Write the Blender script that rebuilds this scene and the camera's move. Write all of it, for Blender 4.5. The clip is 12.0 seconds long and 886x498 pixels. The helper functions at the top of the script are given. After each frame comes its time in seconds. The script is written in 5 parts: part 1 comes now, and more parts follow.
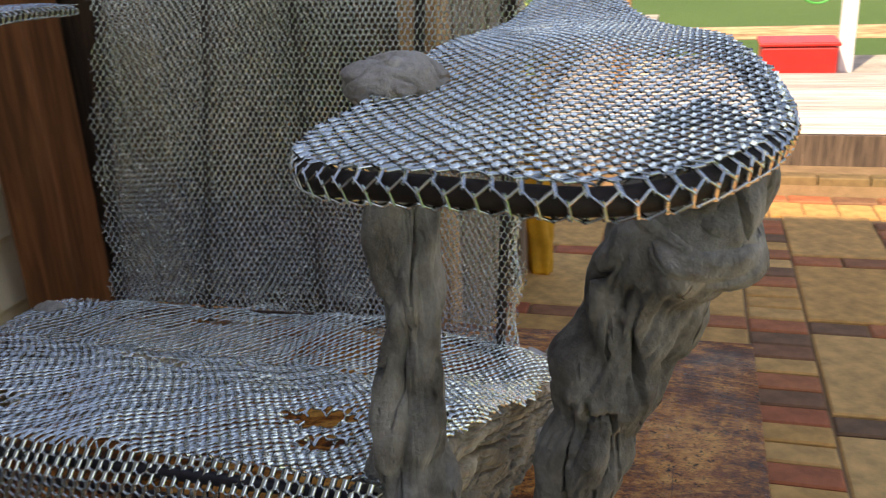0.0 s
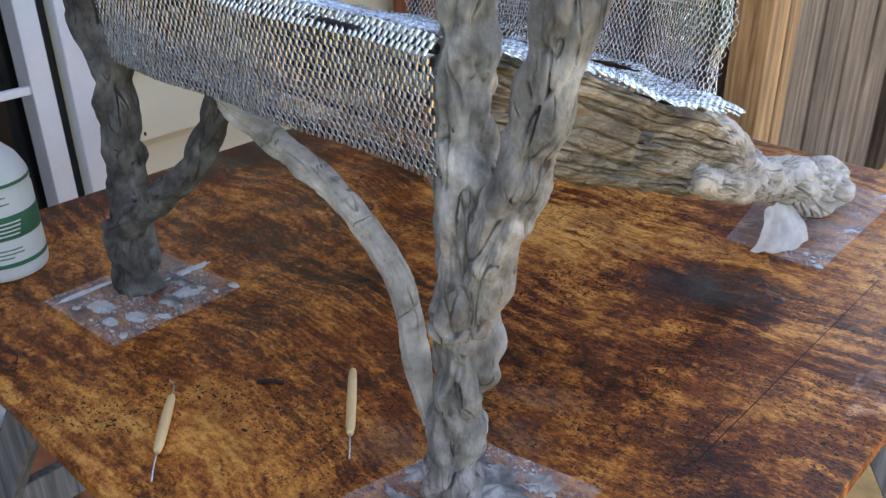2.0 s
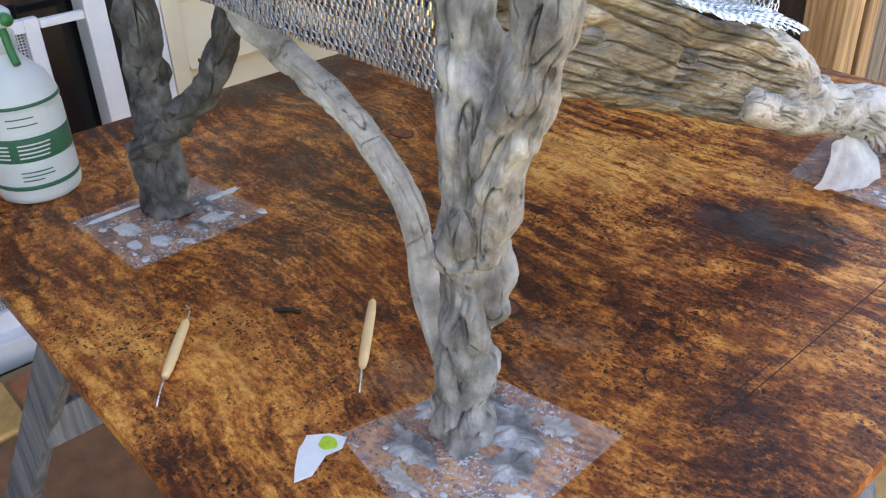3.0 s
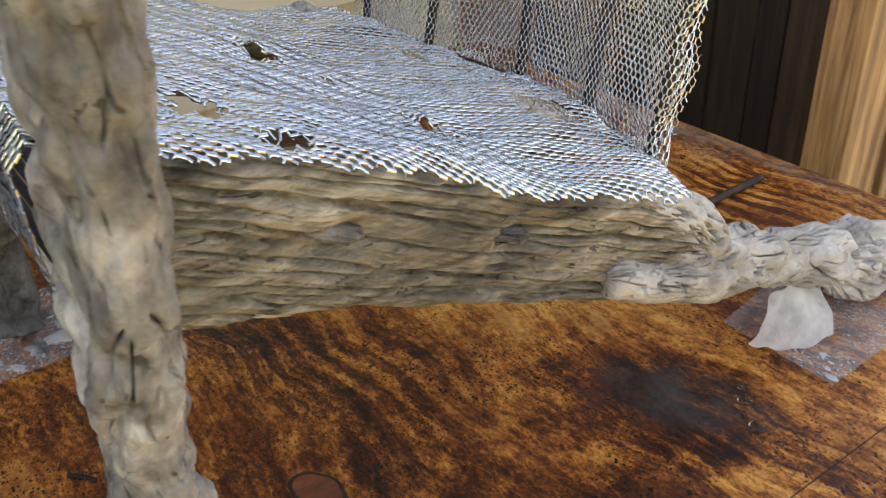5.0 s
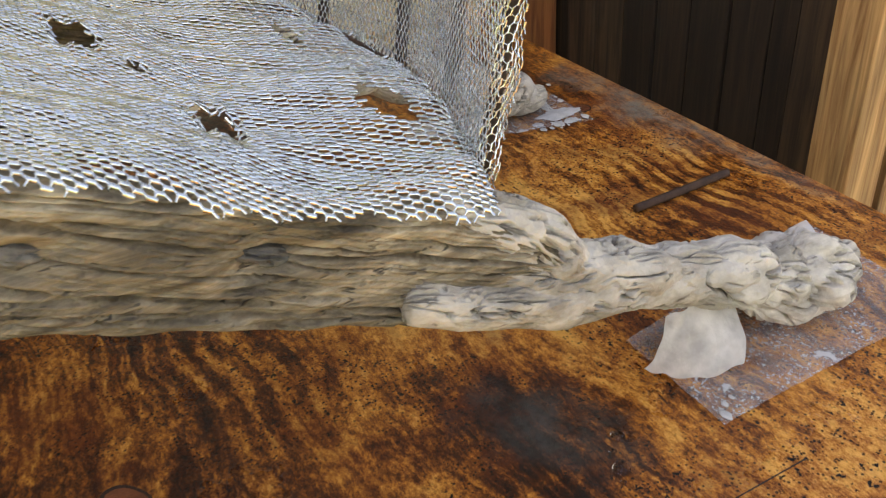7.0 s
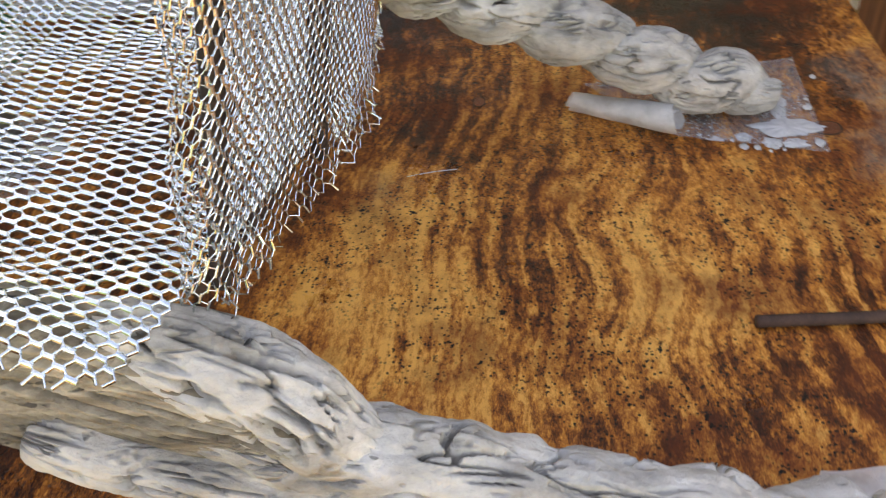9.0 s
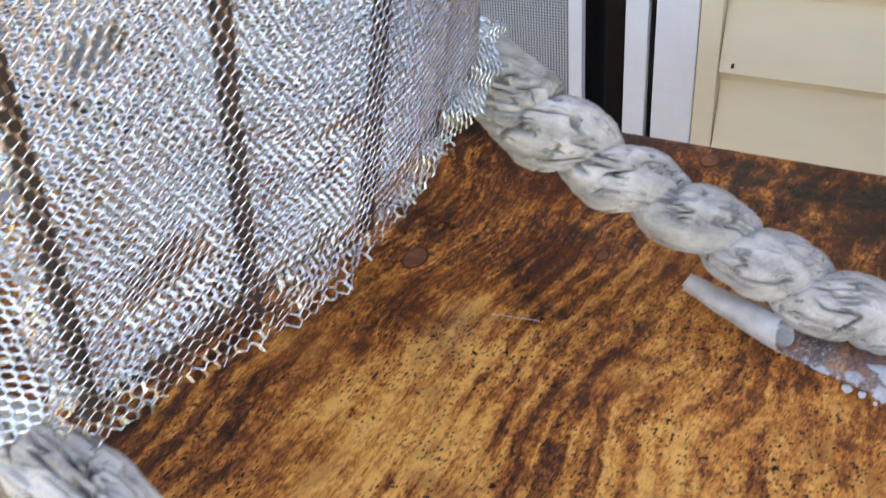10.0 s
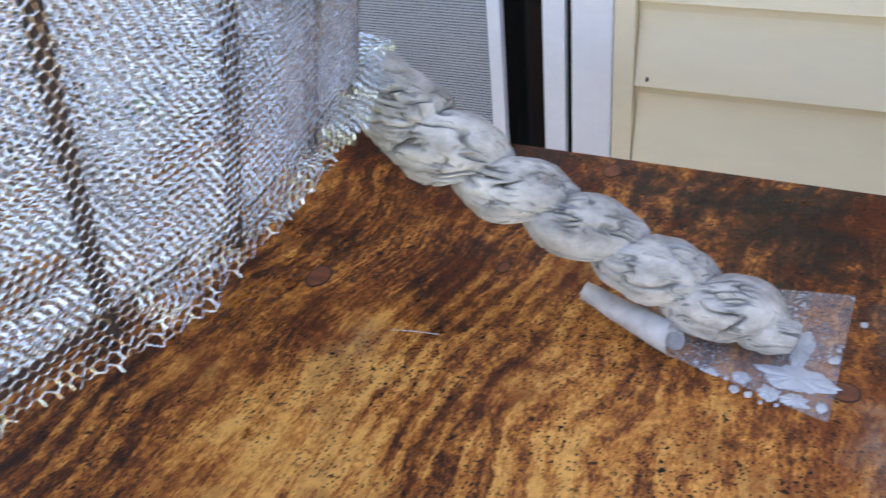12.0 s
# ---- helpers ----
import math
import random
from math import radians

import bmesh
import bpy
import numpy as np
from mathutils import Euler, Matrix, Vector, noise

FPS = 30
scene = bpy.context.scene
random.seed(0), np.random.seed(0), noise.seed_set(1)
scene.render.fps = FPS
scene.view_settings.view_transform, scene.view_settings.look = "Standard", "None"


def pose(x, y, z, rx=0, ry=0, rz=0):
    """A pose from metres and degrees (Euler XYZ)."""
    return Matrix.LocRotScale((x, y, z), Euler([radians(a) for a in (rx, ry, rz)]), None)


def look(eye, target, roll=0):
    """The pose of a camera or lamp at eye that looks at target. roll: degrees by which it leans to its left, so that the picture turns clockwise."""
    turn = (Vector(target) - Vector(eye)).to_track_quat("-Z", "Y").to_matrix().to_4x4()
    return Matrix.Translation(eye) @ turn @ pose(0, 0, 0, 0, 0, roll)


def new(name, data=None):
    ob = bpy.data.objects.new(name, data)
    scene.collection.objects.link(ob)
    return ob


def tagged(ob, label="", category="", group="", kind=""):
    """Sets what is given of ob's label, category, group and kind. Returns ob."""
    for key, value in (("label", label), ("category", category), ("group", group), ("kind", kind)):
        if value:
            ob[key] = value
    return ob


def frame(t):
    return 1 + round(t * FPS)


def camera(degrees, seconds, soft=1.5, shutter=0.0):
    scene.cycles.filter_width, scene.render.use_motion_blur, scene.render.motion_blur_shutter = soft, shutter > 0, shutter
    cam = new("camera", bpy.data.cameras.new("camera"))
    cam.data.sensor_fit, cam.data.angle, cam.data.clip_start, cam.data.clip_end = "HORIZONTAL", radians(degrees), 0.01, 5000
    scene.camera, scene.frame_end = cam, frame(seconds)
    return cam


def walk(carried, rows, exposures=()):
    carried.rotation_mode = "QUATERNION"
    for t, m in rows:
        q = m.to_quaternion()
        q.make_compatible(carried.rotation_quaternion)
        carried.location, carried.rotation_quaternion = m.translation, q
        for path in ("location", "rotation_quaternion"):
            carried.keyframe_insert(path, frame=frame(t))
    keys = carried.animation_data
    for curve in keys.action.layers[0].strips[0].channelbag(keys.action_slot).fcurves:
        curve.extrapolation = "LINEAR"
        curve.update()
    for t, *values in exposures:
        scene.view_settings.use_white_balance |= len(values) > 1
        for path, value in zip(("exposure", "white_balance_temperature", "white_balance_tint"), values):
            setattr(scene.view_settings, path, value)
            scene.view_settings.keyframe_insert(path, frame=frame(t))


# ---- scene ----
cam = camera(53.2, 12.0, 1.2, 0.3)
PATH = [
    (0, (0.519, 0.194, 1.498), (-0.009, 1.99, 0.794), -3.1),
    (0.5, (0.608, 0.14, 1.484), (-0.209, 1.83, 0.793), -4.2),
    (1, (0.688, 0.017, 1.446), (-0.251, 1.612, 0.689), -1.7),
    (1.5, (0.748, 0.004, 1.406), (-0.314, 1.466, 0.549), -0.1),
    (2, (0.817, 0.101, 1.371), (-0.405, 1.385, 0.445), -0.8),
    (2.5, (0.829, 0.165, 1.339), (-0.465, 1.307, 0.328), -1.6),
    (2.7, (0.827, 0.169, 1.328), (-0.472, 1.275, 0.284), -2.2),
    (4.3, (0.816, 0.327, 1.384), (-0.455, 1.506, 0.387), -2.2),
    (4.5, (0.804, 0.378, 1.394), (-0.48, 1.55, 0.404), -2.1),
    (5, (0.816, 0.51, 1.379), (-0.596, 1.491, 0.358), -2.3),
    (5.5, (0.868, 0.624, 1.381), (-0.642, 1.414, 0.334), -3.5),
    (6, (0.89, 0.688, 1.376), (-0.65, 1.427, 0.336), -4.5),
    (6.5, (0.892, 0.736, 1.374), (-0.626, 1.494, 0.315), -4.5),
    (7, (0.866, 0.766, 1.361), (-0.625, 1.538, 0.274), -3.9),
    (7.5, (0.747, 0.9, 1.326), (-0.725, 1.585, 0.157), -3.1),
    (7.7, (0.728, 0.971, 1.323), (-0.778, 1.537, 0.135), -3.6),
    (9.3, (0.636, 1.335, 1.34), (-0.818, 0.855, 0.053), -6.3),
    (9.5, (0.618, 1.398, 1.348), (-0.771, 0.706, 0.086), -6.0),
    (9.7, (0.594, 1.444, 1.374), (-0.770, 0.653, 0.140), -5.7),
    (10, (0.537, 1.496, 1.409), (-0.839, 0.633, 0.242), -6.2),
    (10.5, (0.493, 1.551, 1.422), (-0.946, 0.722, 0.308), -7.3),
    (11, (0.478, 1.59, 1.414), (-1.007, 0.863, 0.288), -7.4),
    (11.5, (0.472, 1.606, 1.406), (-1.028, 0.923, 0.272), -7.0),
    (12, (0.512, 1.56, 1.399), (-0.933, 0.772, 0.263), -6.1),
]
EXPOSURE = [(0.0, 0.72, 8600, 24), (0.5, 0.74, 9400, 24), (1.0, 0.66, 8600, 24), (1.5, 1.48, 7400, 24), (2.0, 1.95, 7300, 24), (2.5, 2.4, 7500, 24), (4.5, 2.4, 8500, 24), (5.0, 1.9, 9300, 24), (5.5, 1.78, 9500, 24), (6.5, 1.9, 10300, 24), (7.5, 1.98, 10600, 24), (9.5, 2.40, 8500, 24), (10.0, 2.55, 7800, 24), (11.5, 2.5, 7600, 24), (12.0, 2.5, 7100, 24)]
walk(cam, [(t, look(eye, target, roll)) for t, eye, target, roll in PATH], EXPOSURE)


# ---- daylight ----
SUN_HEIGHT = 40.0
world = bpy.data.worlds.new("sky")
scene.world = world
world.use_nodes = True
sky = world.node_tree.nodes.new("ShaderNodeTexSky")
sky.sky_type, sky.sun_disc = "NISHITA", False
sky.sun_elevation, sky.sun_rotation = radians(SUN_HEIGHT), radians(180 + 20)
world.node_tree.nodes["Background"].inputs["Strength"].default_value = 0.15
world.node_tree.links.new(sky.outputs["Color"], world.node_tree.nodes["Background"].inputs["Color"])
sun = new("sun", bpy.data.lights.new("sun", "SUN"))
sun.data.energy, sun.data.angle, sun.data.color = 4.5, radians(0.5), (1.0, 0.93, 0.82)
sun.matrix_world = look((-3.42 * math.cos(radians(SUN_HEIGHT)), -9.4 * math.cos(radians(SUN_HEIGHT)), 10 * math.sin(radians(SUN_HEIGHT))), (0, 0, 0))

TOP = 0.75   # height of the table top


# ---- materials ----
class Nodes:
    """A small builder for one node material."""
    def __init__(self, name, rough=0.6, metal=0.0):
        self.m = bpy.data.materials.new(name)
        self.m.use_nodes = True
        self.t = self.m.node_tree
        self.b = self.t.nodes["Principled BSDF"]
        self.b.inputs["Roughness"].default_value, self.b.inputs["Metallic"].default_value = rough, metal
        self.co = self.add("ShaderNodeTexCoord").outputs["Object"]

    def add(self, kind, **values):
        n = self.t.nodes.new(kind)
        for k, v in values.items():
            setattr(n, k, v)
        return n

    def link(self, a, b):
        self.t.links.new(a, b)

    def scaled(self, sx, sy, sz, rz=0.0, src=None):
        n = self.add("ShaderNodeMapping")
        n.inputs["Scale"].default_value, n.inputs["Rotation"].default_value = (sx, sy, sz), (0, 0, rz)
        self.link(src or self.co, n.inputs["Vector"])
        return n.outputs["Vector"]

    def noise(self, scale, detail=4, rough=0.55, vec=None, distort=0.0):
        n = self.add("ShaderNodeTexNoise")
        n.inputs["Scale"].default_value, n.inputs["Detail"].default_value = scale, detail
        n.inputs["Roughness"].default_value, n.inputs["Distortion"].default_value = rough, distort
        self.link(vec or self.co, n.inputs["Vector"])
        return n.outputs["Fac"]

    def wave(self, scale, distort, vec, detail=2, dscale=1.0, axis="Y"):
        n = self.add("ShaderNodeTexWave", bands_direction=axis)
        for k, v in (("Scale", scale), ("Distortion", distort), ("Detail", detail), ("Detail Scale", dscale)):
            n.inputs[k].default_value = v
        self.link(vec, n.inputs["Vector"])
        return n.outputs["Fac"]

    def spots(self, scale, vec=None):
        n = self.add("ShaderNodeTexVoronoi")
        n.inputs["Scale"].default_value = scale
        self.link(vec or self.co, n.inputs["Vector"])
        return n.outputs["Distance"]

    def ramp(self, fac, *stops):
        n = self.add("ShaderNodeValToRGB")
        e = n.color_ramp.elements
        while len(e) < len(stops):
            e.new(0.5)
        for el, (p, c) in zip(e, stops):
            el.position, el.color = p, (c, c, c, 1) if isinstance(c, (int, float)) else (*c, 1)
        self.link(fac, n.inputs["Fac"])
        return n.outputs["Color"]

    def mix(self, fac, a, b, blend="MIX"):
        n = self.add("ShaderNodeMix", data_type="RGBA", blend_type=blend)
        for src, slot in ((fac, 0), (a, 6), (b, 7)):
            if isinstance(src, (int, float)):
                n.inputs[slot].default_value = src
            elif isinstance(src, tuple):
                n.inputs[slot].default_value = (*src, 1)
            else:
                self.link(src, n.inputs[slot])
        return n.outputs[2]

    def math(self, op, a, b=0.0):
        n = self.add("ShaderNodeMath", operation=op)
        for i, v in enumerate((a, b)):
            if isinstance(v, (int, float)):
                n.inputs[i].default_value = v
            else:
                self.link(v, n.inputs[i])
        return n.outputs[0]

    def random(self):
        return self.add("ShaderNodeObjectInfo").outputs["Random"]

    def blot(self, x, y, rx, ry, soft=0.5, turn=0.0):
        """A ragged stain round (x, y) in the object's own plane, 1 inside and 0 outside."""
        m = self.add("ShaderNodeMapping")
        m.vector_type = "TEXTURE"
        m.inputs["Location"].default_value, m.inputs["Rotation"].default_value = (x, y, 0), (0, 0, radians(turn))
        m.inputs["Scale"].default_value = (rx, ry, 1000)
        self.link(self.co, m.inputs["Vector"])
        d = self.add("ShaderNodeVectorMath", operation="LENGTH")
        self.link(m.outputs["Vector"], d.inputs[0])
        ragged = self.math("ADD", d.outputs["Value"], self.math("MULTIPLY", self.math("SUBTRACT", self.noise(24, 5, 0.65), 0.5), 1.6))
        return self.ramp(ragged, (1.0 - soft, 1), (1.0 + soft * 0.3, 0))

    def color(self, c):
        self.link(c, self.b.inputs["Base Color"])

    def rough(self, r):
        self.link(r, self.b.inputs["Roughness"])

    def bump(self, height, strength=0.5, dist=0.002):
        n = self.add("ShaderNodeBump")
        n.inputs["Strength"].default_value, n.inputs["Distance"].default_value = strength, dist
        self.link(height, n.inputs["Height"])
        self.link(n.outputs["Normal"], self.b.inputs["Normal"])


def cement(name, dark, mid, light, along=(1, 1, 1), relief=0.7, damp=0.5, grain=(1, 1, 0.25), crack_shade=0.75):
    """Hand-modelled cement with streaks, pores, darker damp patches, and near-black shade painted in cracks."""
    k = Nodes(name, 0.85)
    streak = k.noise(38, 6, 0.6, k.scaled(*along))
    tone = k.ramp(streak, (0.30, dark), (0.50, mid), (0.72, light))
    patch = k.mix(1.0, k.ramp(k.noise(9, 4), (0.36, damp), (0.64, 1.10)), k.ramp(k.noise(31, 5, 0.65), (0.34, 0.1 + damp), (0.60, 1.12)), "MULTIPLY")
    tone = k.mix(1.0, tone, patch, "MULTIPLY")
    pores = k.ramp(k.spots(170), (0.0, 0.0), (0.10, 1.0))
    few = k.ramp(k.noise(40, 2), (0.60, 0.0), (0.68, 1.0))
    tone = k.mix(few, tone, k.mix(pores, (0.06, 0.055, 0.05), tone))
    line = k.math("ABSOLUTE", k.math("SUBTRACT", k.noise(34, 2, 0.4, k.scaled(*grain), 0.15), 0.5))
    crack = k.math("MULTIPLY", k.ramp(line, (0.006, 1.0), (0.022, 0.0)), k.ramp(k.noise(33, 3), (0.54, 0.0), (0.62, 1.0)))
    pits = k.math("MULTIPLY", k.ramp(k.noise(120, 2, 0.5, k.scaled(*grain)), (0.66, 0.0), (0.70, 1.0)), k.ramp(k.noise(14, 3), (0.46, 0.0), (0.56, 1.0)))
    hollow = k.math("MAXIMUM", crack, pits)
    # shade inside the cracks and pits is painted near-black
    tone = k.mix(k.math("MULTIPLY", hollow, crack_shade), tone, (0.035, 0.031, 0.028))
    k.color(tone)
    fine = k.math("ADD", k.math("ADD", k.noise(260, 5, 0.7), k.math("MULTIPLY", k.noise(95, 4, 0.6), 1.2)), k.math("MULTIPLY", k.noise(70, 5, 0.6, k.scaled(*along)), 1.5))
    k.bump(k.math("SUBTRACT", fine, k.math("MULTIPLY", hollow, 2.0)), relief, 0.0030)
    return k.m


def metal(name, color, rough, stain=0.35):
    k = Nodes(name, rough, 1.0)
    n = k.noise(60, 4)
    k.color(k.mix(k.ramp(n, (0.35, 0.0), (0.75, stain)), color, tuple(c * 0.45 for c in color)))
    k.rough(k.ramp(k.noise(180, 3), (0.3, rough - 0.1), (0.7, rough + 0.15)))
    return k.m


def plain(name, color, rough=0.6, vary=0.25, scale=12.0, bump=0.2, streak=(1, 1, 1)):
    """Paint, cloth, plastic and the like: a colour with stains at two scales and fine relief."""
    k = Nodes(name, rough)
    v = k.scaled(*streak)
    big = k.ramp(k.noise(scale, 4, 0.6, v), (0.3, 1.0 - vary), (0.7, 1.0 + vary * 0.3))
    small = k.ramp(k.noise(scale * 9, 3, 0.6, v), (0.3, 1.0 - vary * 0.5), (0.7, 1.0))
    k.color(k.mix(1.0, k.mix(1.0, color, big, "MULTIPLY"), small, "MULTIPLY"))
    if bump:
        k.bump(k.noise(scale * 14, 4), bump, 0.002)
    return k.m


def timber(name, dark, light, rough=0.75, along="Z", grain=1.0):
    """Sawn boards: grain runs along one axis; each board has its own tone."""
    k = Nodes(name, rough)
    sc = {"X": (1.2, 22, 22), "Y": (22, 1.2, 22), "Z": (22, 22, 1.2)}[along]
    shift = k.add("ShaderNodeVectorMath", operation="ADD")
    k.link(k.co, shift.inputs[0])
    rnd = k.random()
    comb = k.add("ShaderNodeCombineXYZ")
    for i in range(3):
        k.link(k.math("MULTIPLY", rnd, 37.0 + i), comb.inputs[i])
    k.link(comb.outputs[0], shift.inputs[1])
    v = k.scaled(*sc, src=shift.outputs[0])
    g = k.noise(3.0 * grain, 6, 0.62, v, 0.6)
    tone = k.ramp(g, (0.36, dark), (0.62, light))
    coarse = k.noise(1.1 * grain, 4, 0.6, v, 1.2)
    tone = k.mix(1.0, tone, k.ramp(coarse, (0.38, 0.62), (0.60, 1.08)), "MULTIPLY")
    each = k.ramp(rnd, (0.0, 0.68), (1.0, 1.12))
    k.color(k.mix(1.0, tone, each, "MULTIPLY"))
    k.bump(g, 0.5, 0.003)
    return k.m


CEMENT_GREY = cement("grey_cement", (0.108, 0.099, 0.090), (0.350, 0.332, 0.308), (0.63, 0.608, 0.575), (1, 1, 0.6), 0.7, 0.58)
# darker copy of the grey cement, with shade put into the colour
CEMENT_SHADED = cement("shaded_cement", (0.055, 0.053, 0.05), (0.145, 0.138, 0.13), (0.27, 0.26, 0.245), (1, 1, 0.85))
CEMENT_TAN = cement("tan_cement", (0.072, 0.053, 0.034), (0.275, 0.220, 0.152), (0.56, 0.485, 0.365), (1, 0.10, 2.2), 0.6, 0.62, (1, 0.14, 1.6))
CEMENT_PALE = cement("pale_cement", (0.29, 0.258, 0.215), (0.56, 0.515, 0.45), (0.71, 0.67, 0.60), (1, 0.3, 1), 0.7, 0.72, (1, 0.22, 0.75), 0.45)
GALVANISED = metal("galvanised_lath", (0.89, 0.96, 0.97), 0.15, 0.55)
STEEL_DARK = metal("dark_steel_rod", (0.07, 0.065, 0.075), 0.55)
STEEL_BRIGHT = metal("bright_steel", (0.6, 0.6, 0.6), 0.3)
RUST = plain("rusty_iron", (0.080, 0.038, 0.022), 0.8, 0.5, 60)
ROD = plain("dark_rusty_rod", (0.040, 0.024, 0.018), 0.7, 0.6, 60)
WALL_PAINT = plain("cream_siding_paint", (0.88, 0.77, 0.54), 0.55, 0.08, 3.0, 0.1, (1, 0.2, 1))
WHITE_PAINT = plain("white_gloss_paint", (0.86, 0.87, 0.88), 0.35, 0.06, 6.0, 0.05)
# grey for the added sun-blocking wall, tuned for what the lath reflects
SHADE_WALL_PAINT = plain("grey_shade_wall_paint", (0.44, 0.46, 0.49), 0.6, 0.15, 2.0, 0.2, (1, 1, 6))
DARK_GLASS = plain("dark_glazing", (0.010, 0.011, 0.011), 0.12, 0.2, 3.0, 0.0)
POST_STAIN = timber("orange_stained_wood", (0.19, 0.064, 0.022), (0.33, 0.122, 0.042))
# near-black brown: the deep shade on the fence is put into the colour
FENCE_SHADED = timber("fence_wood_with_shade", (0.008, 0.005, 0.0035), (0.032, 0.018, 0.011))
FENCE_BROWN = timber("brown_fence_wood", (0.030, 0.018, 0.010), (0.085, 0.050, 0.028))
FENCE_LIGHT = timber("fresh_pine_fence_wood", (0.30, 0.145, 0.055), (0.62, 0.38, 0.17))
FENCE_GREY = timber("weathered_fence_wood", (0.12, 0.090, 0.064), (0.34, 0.265, 0.185))
# weathered wood darkened for the shade on the riser and one post face
WOOD_SHADED = timber("weathered_wood_with_shade", (0.05, 0.034, 0.023), (0.17, 0.12, 0.08))
# paler wood: the light on the end post's other face is in the colour
POST_LIT = timber("weathered_post_lit_face", (0.24, 0.165, 0.11), (0.50, 0.38, 0.27))
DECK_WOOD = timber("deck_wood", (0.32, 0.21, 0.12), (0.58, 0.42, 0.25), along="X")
# far paler than the deck wood: full-sun glare is put into the colour
DECK_TOP = timber("deck_with_sun_glare", (0.72, 0.66, 0.56), (0.85, 0.80, 0.72), along="X")
TRESTLE_WOOD = timber("grey_painted_wood", (0.10, 0.11, 0.115), (0.24, 0.25, 0.26))
HANDLE_WOOD = plain("pale_turned_wood", (0.82, 0.56, 0.27), 0.42, 0.12, 30, 0.1)
BAG_YELLOW = plain("yellow_plastic_bag", (0.74, 0.38, 0.03), 0.4, 0.3, 9)
RED_PLASTIC = plain("red_plastic", (0.55, 0.025, 0.02), 0.4, 0.25, 5)
BEIGE_CLOTH = plain("beige_sacking", (0.62, 0.55, 0.42), 0.8, 0.3, 8)
GREEN_HOSE = plain("green_hose", (0.05, 0.42, 0.08), 0.4, 0.1, 20)
CONCRETE = plain("pale_concrete", (0.62, 0.57, 0.47), 0.9, 0.45, 2.0, 0.5)
SOIL = plain("garden_soil", (0.075, 0.055, 0.035), 0.95, 0.4, 5, 0.8)
PLASTIC_WHITE = plain("milky_plastic", (0.66, 0.70, 0.69), 0.38, 0.08, 7, 0.02)
SCREEN_GREY = plain("grey_screen_mesh", (0.48, 0.50, 0.52), 0.5, 0.08, 7, 0.02)
LABEL_GREEN = plain("green_label", (0.02, 0.14, 0.075), 0.5, 0.12, 20, 0.0)
LABEL_WHITE = plain("white_label", (0.70, 0.72, 0.72), 0.5, 0.06, 20, 0.0)
CAP_GREEN = plain("green_cap", (0.03, 0.22, 0.07), 0.4, 0.1, 20, 0.0)
PAPER = plain("white_paper", (0.78, 0.80, 0.78), 0.7, 0.08, 30, 0.1)
LIME = plain("lime_ink", (0.50, 0.72, 0.04), 0.6, 0.35, 90, 0.0)
TWIG = plain("dark_twig", (0.03, 0.02, 0.014), 0.9, 0.4, 80)
PLUG = plain("red_knot_wood", (0.30, 0.080, 0.024), 0.5, 0.65, 70, 0.4, (1, 0.3, 1))
KNOT_RING = plain("knot_ring_wood", (0.055, 0.018, 0.007), 0.6, 0.5, 90, 0.4)
WHITE_CEMENT = plain("white_cement_crumb", (0.60, 0.59, 0.57), 0.8, 0.2, 60, 0.4)


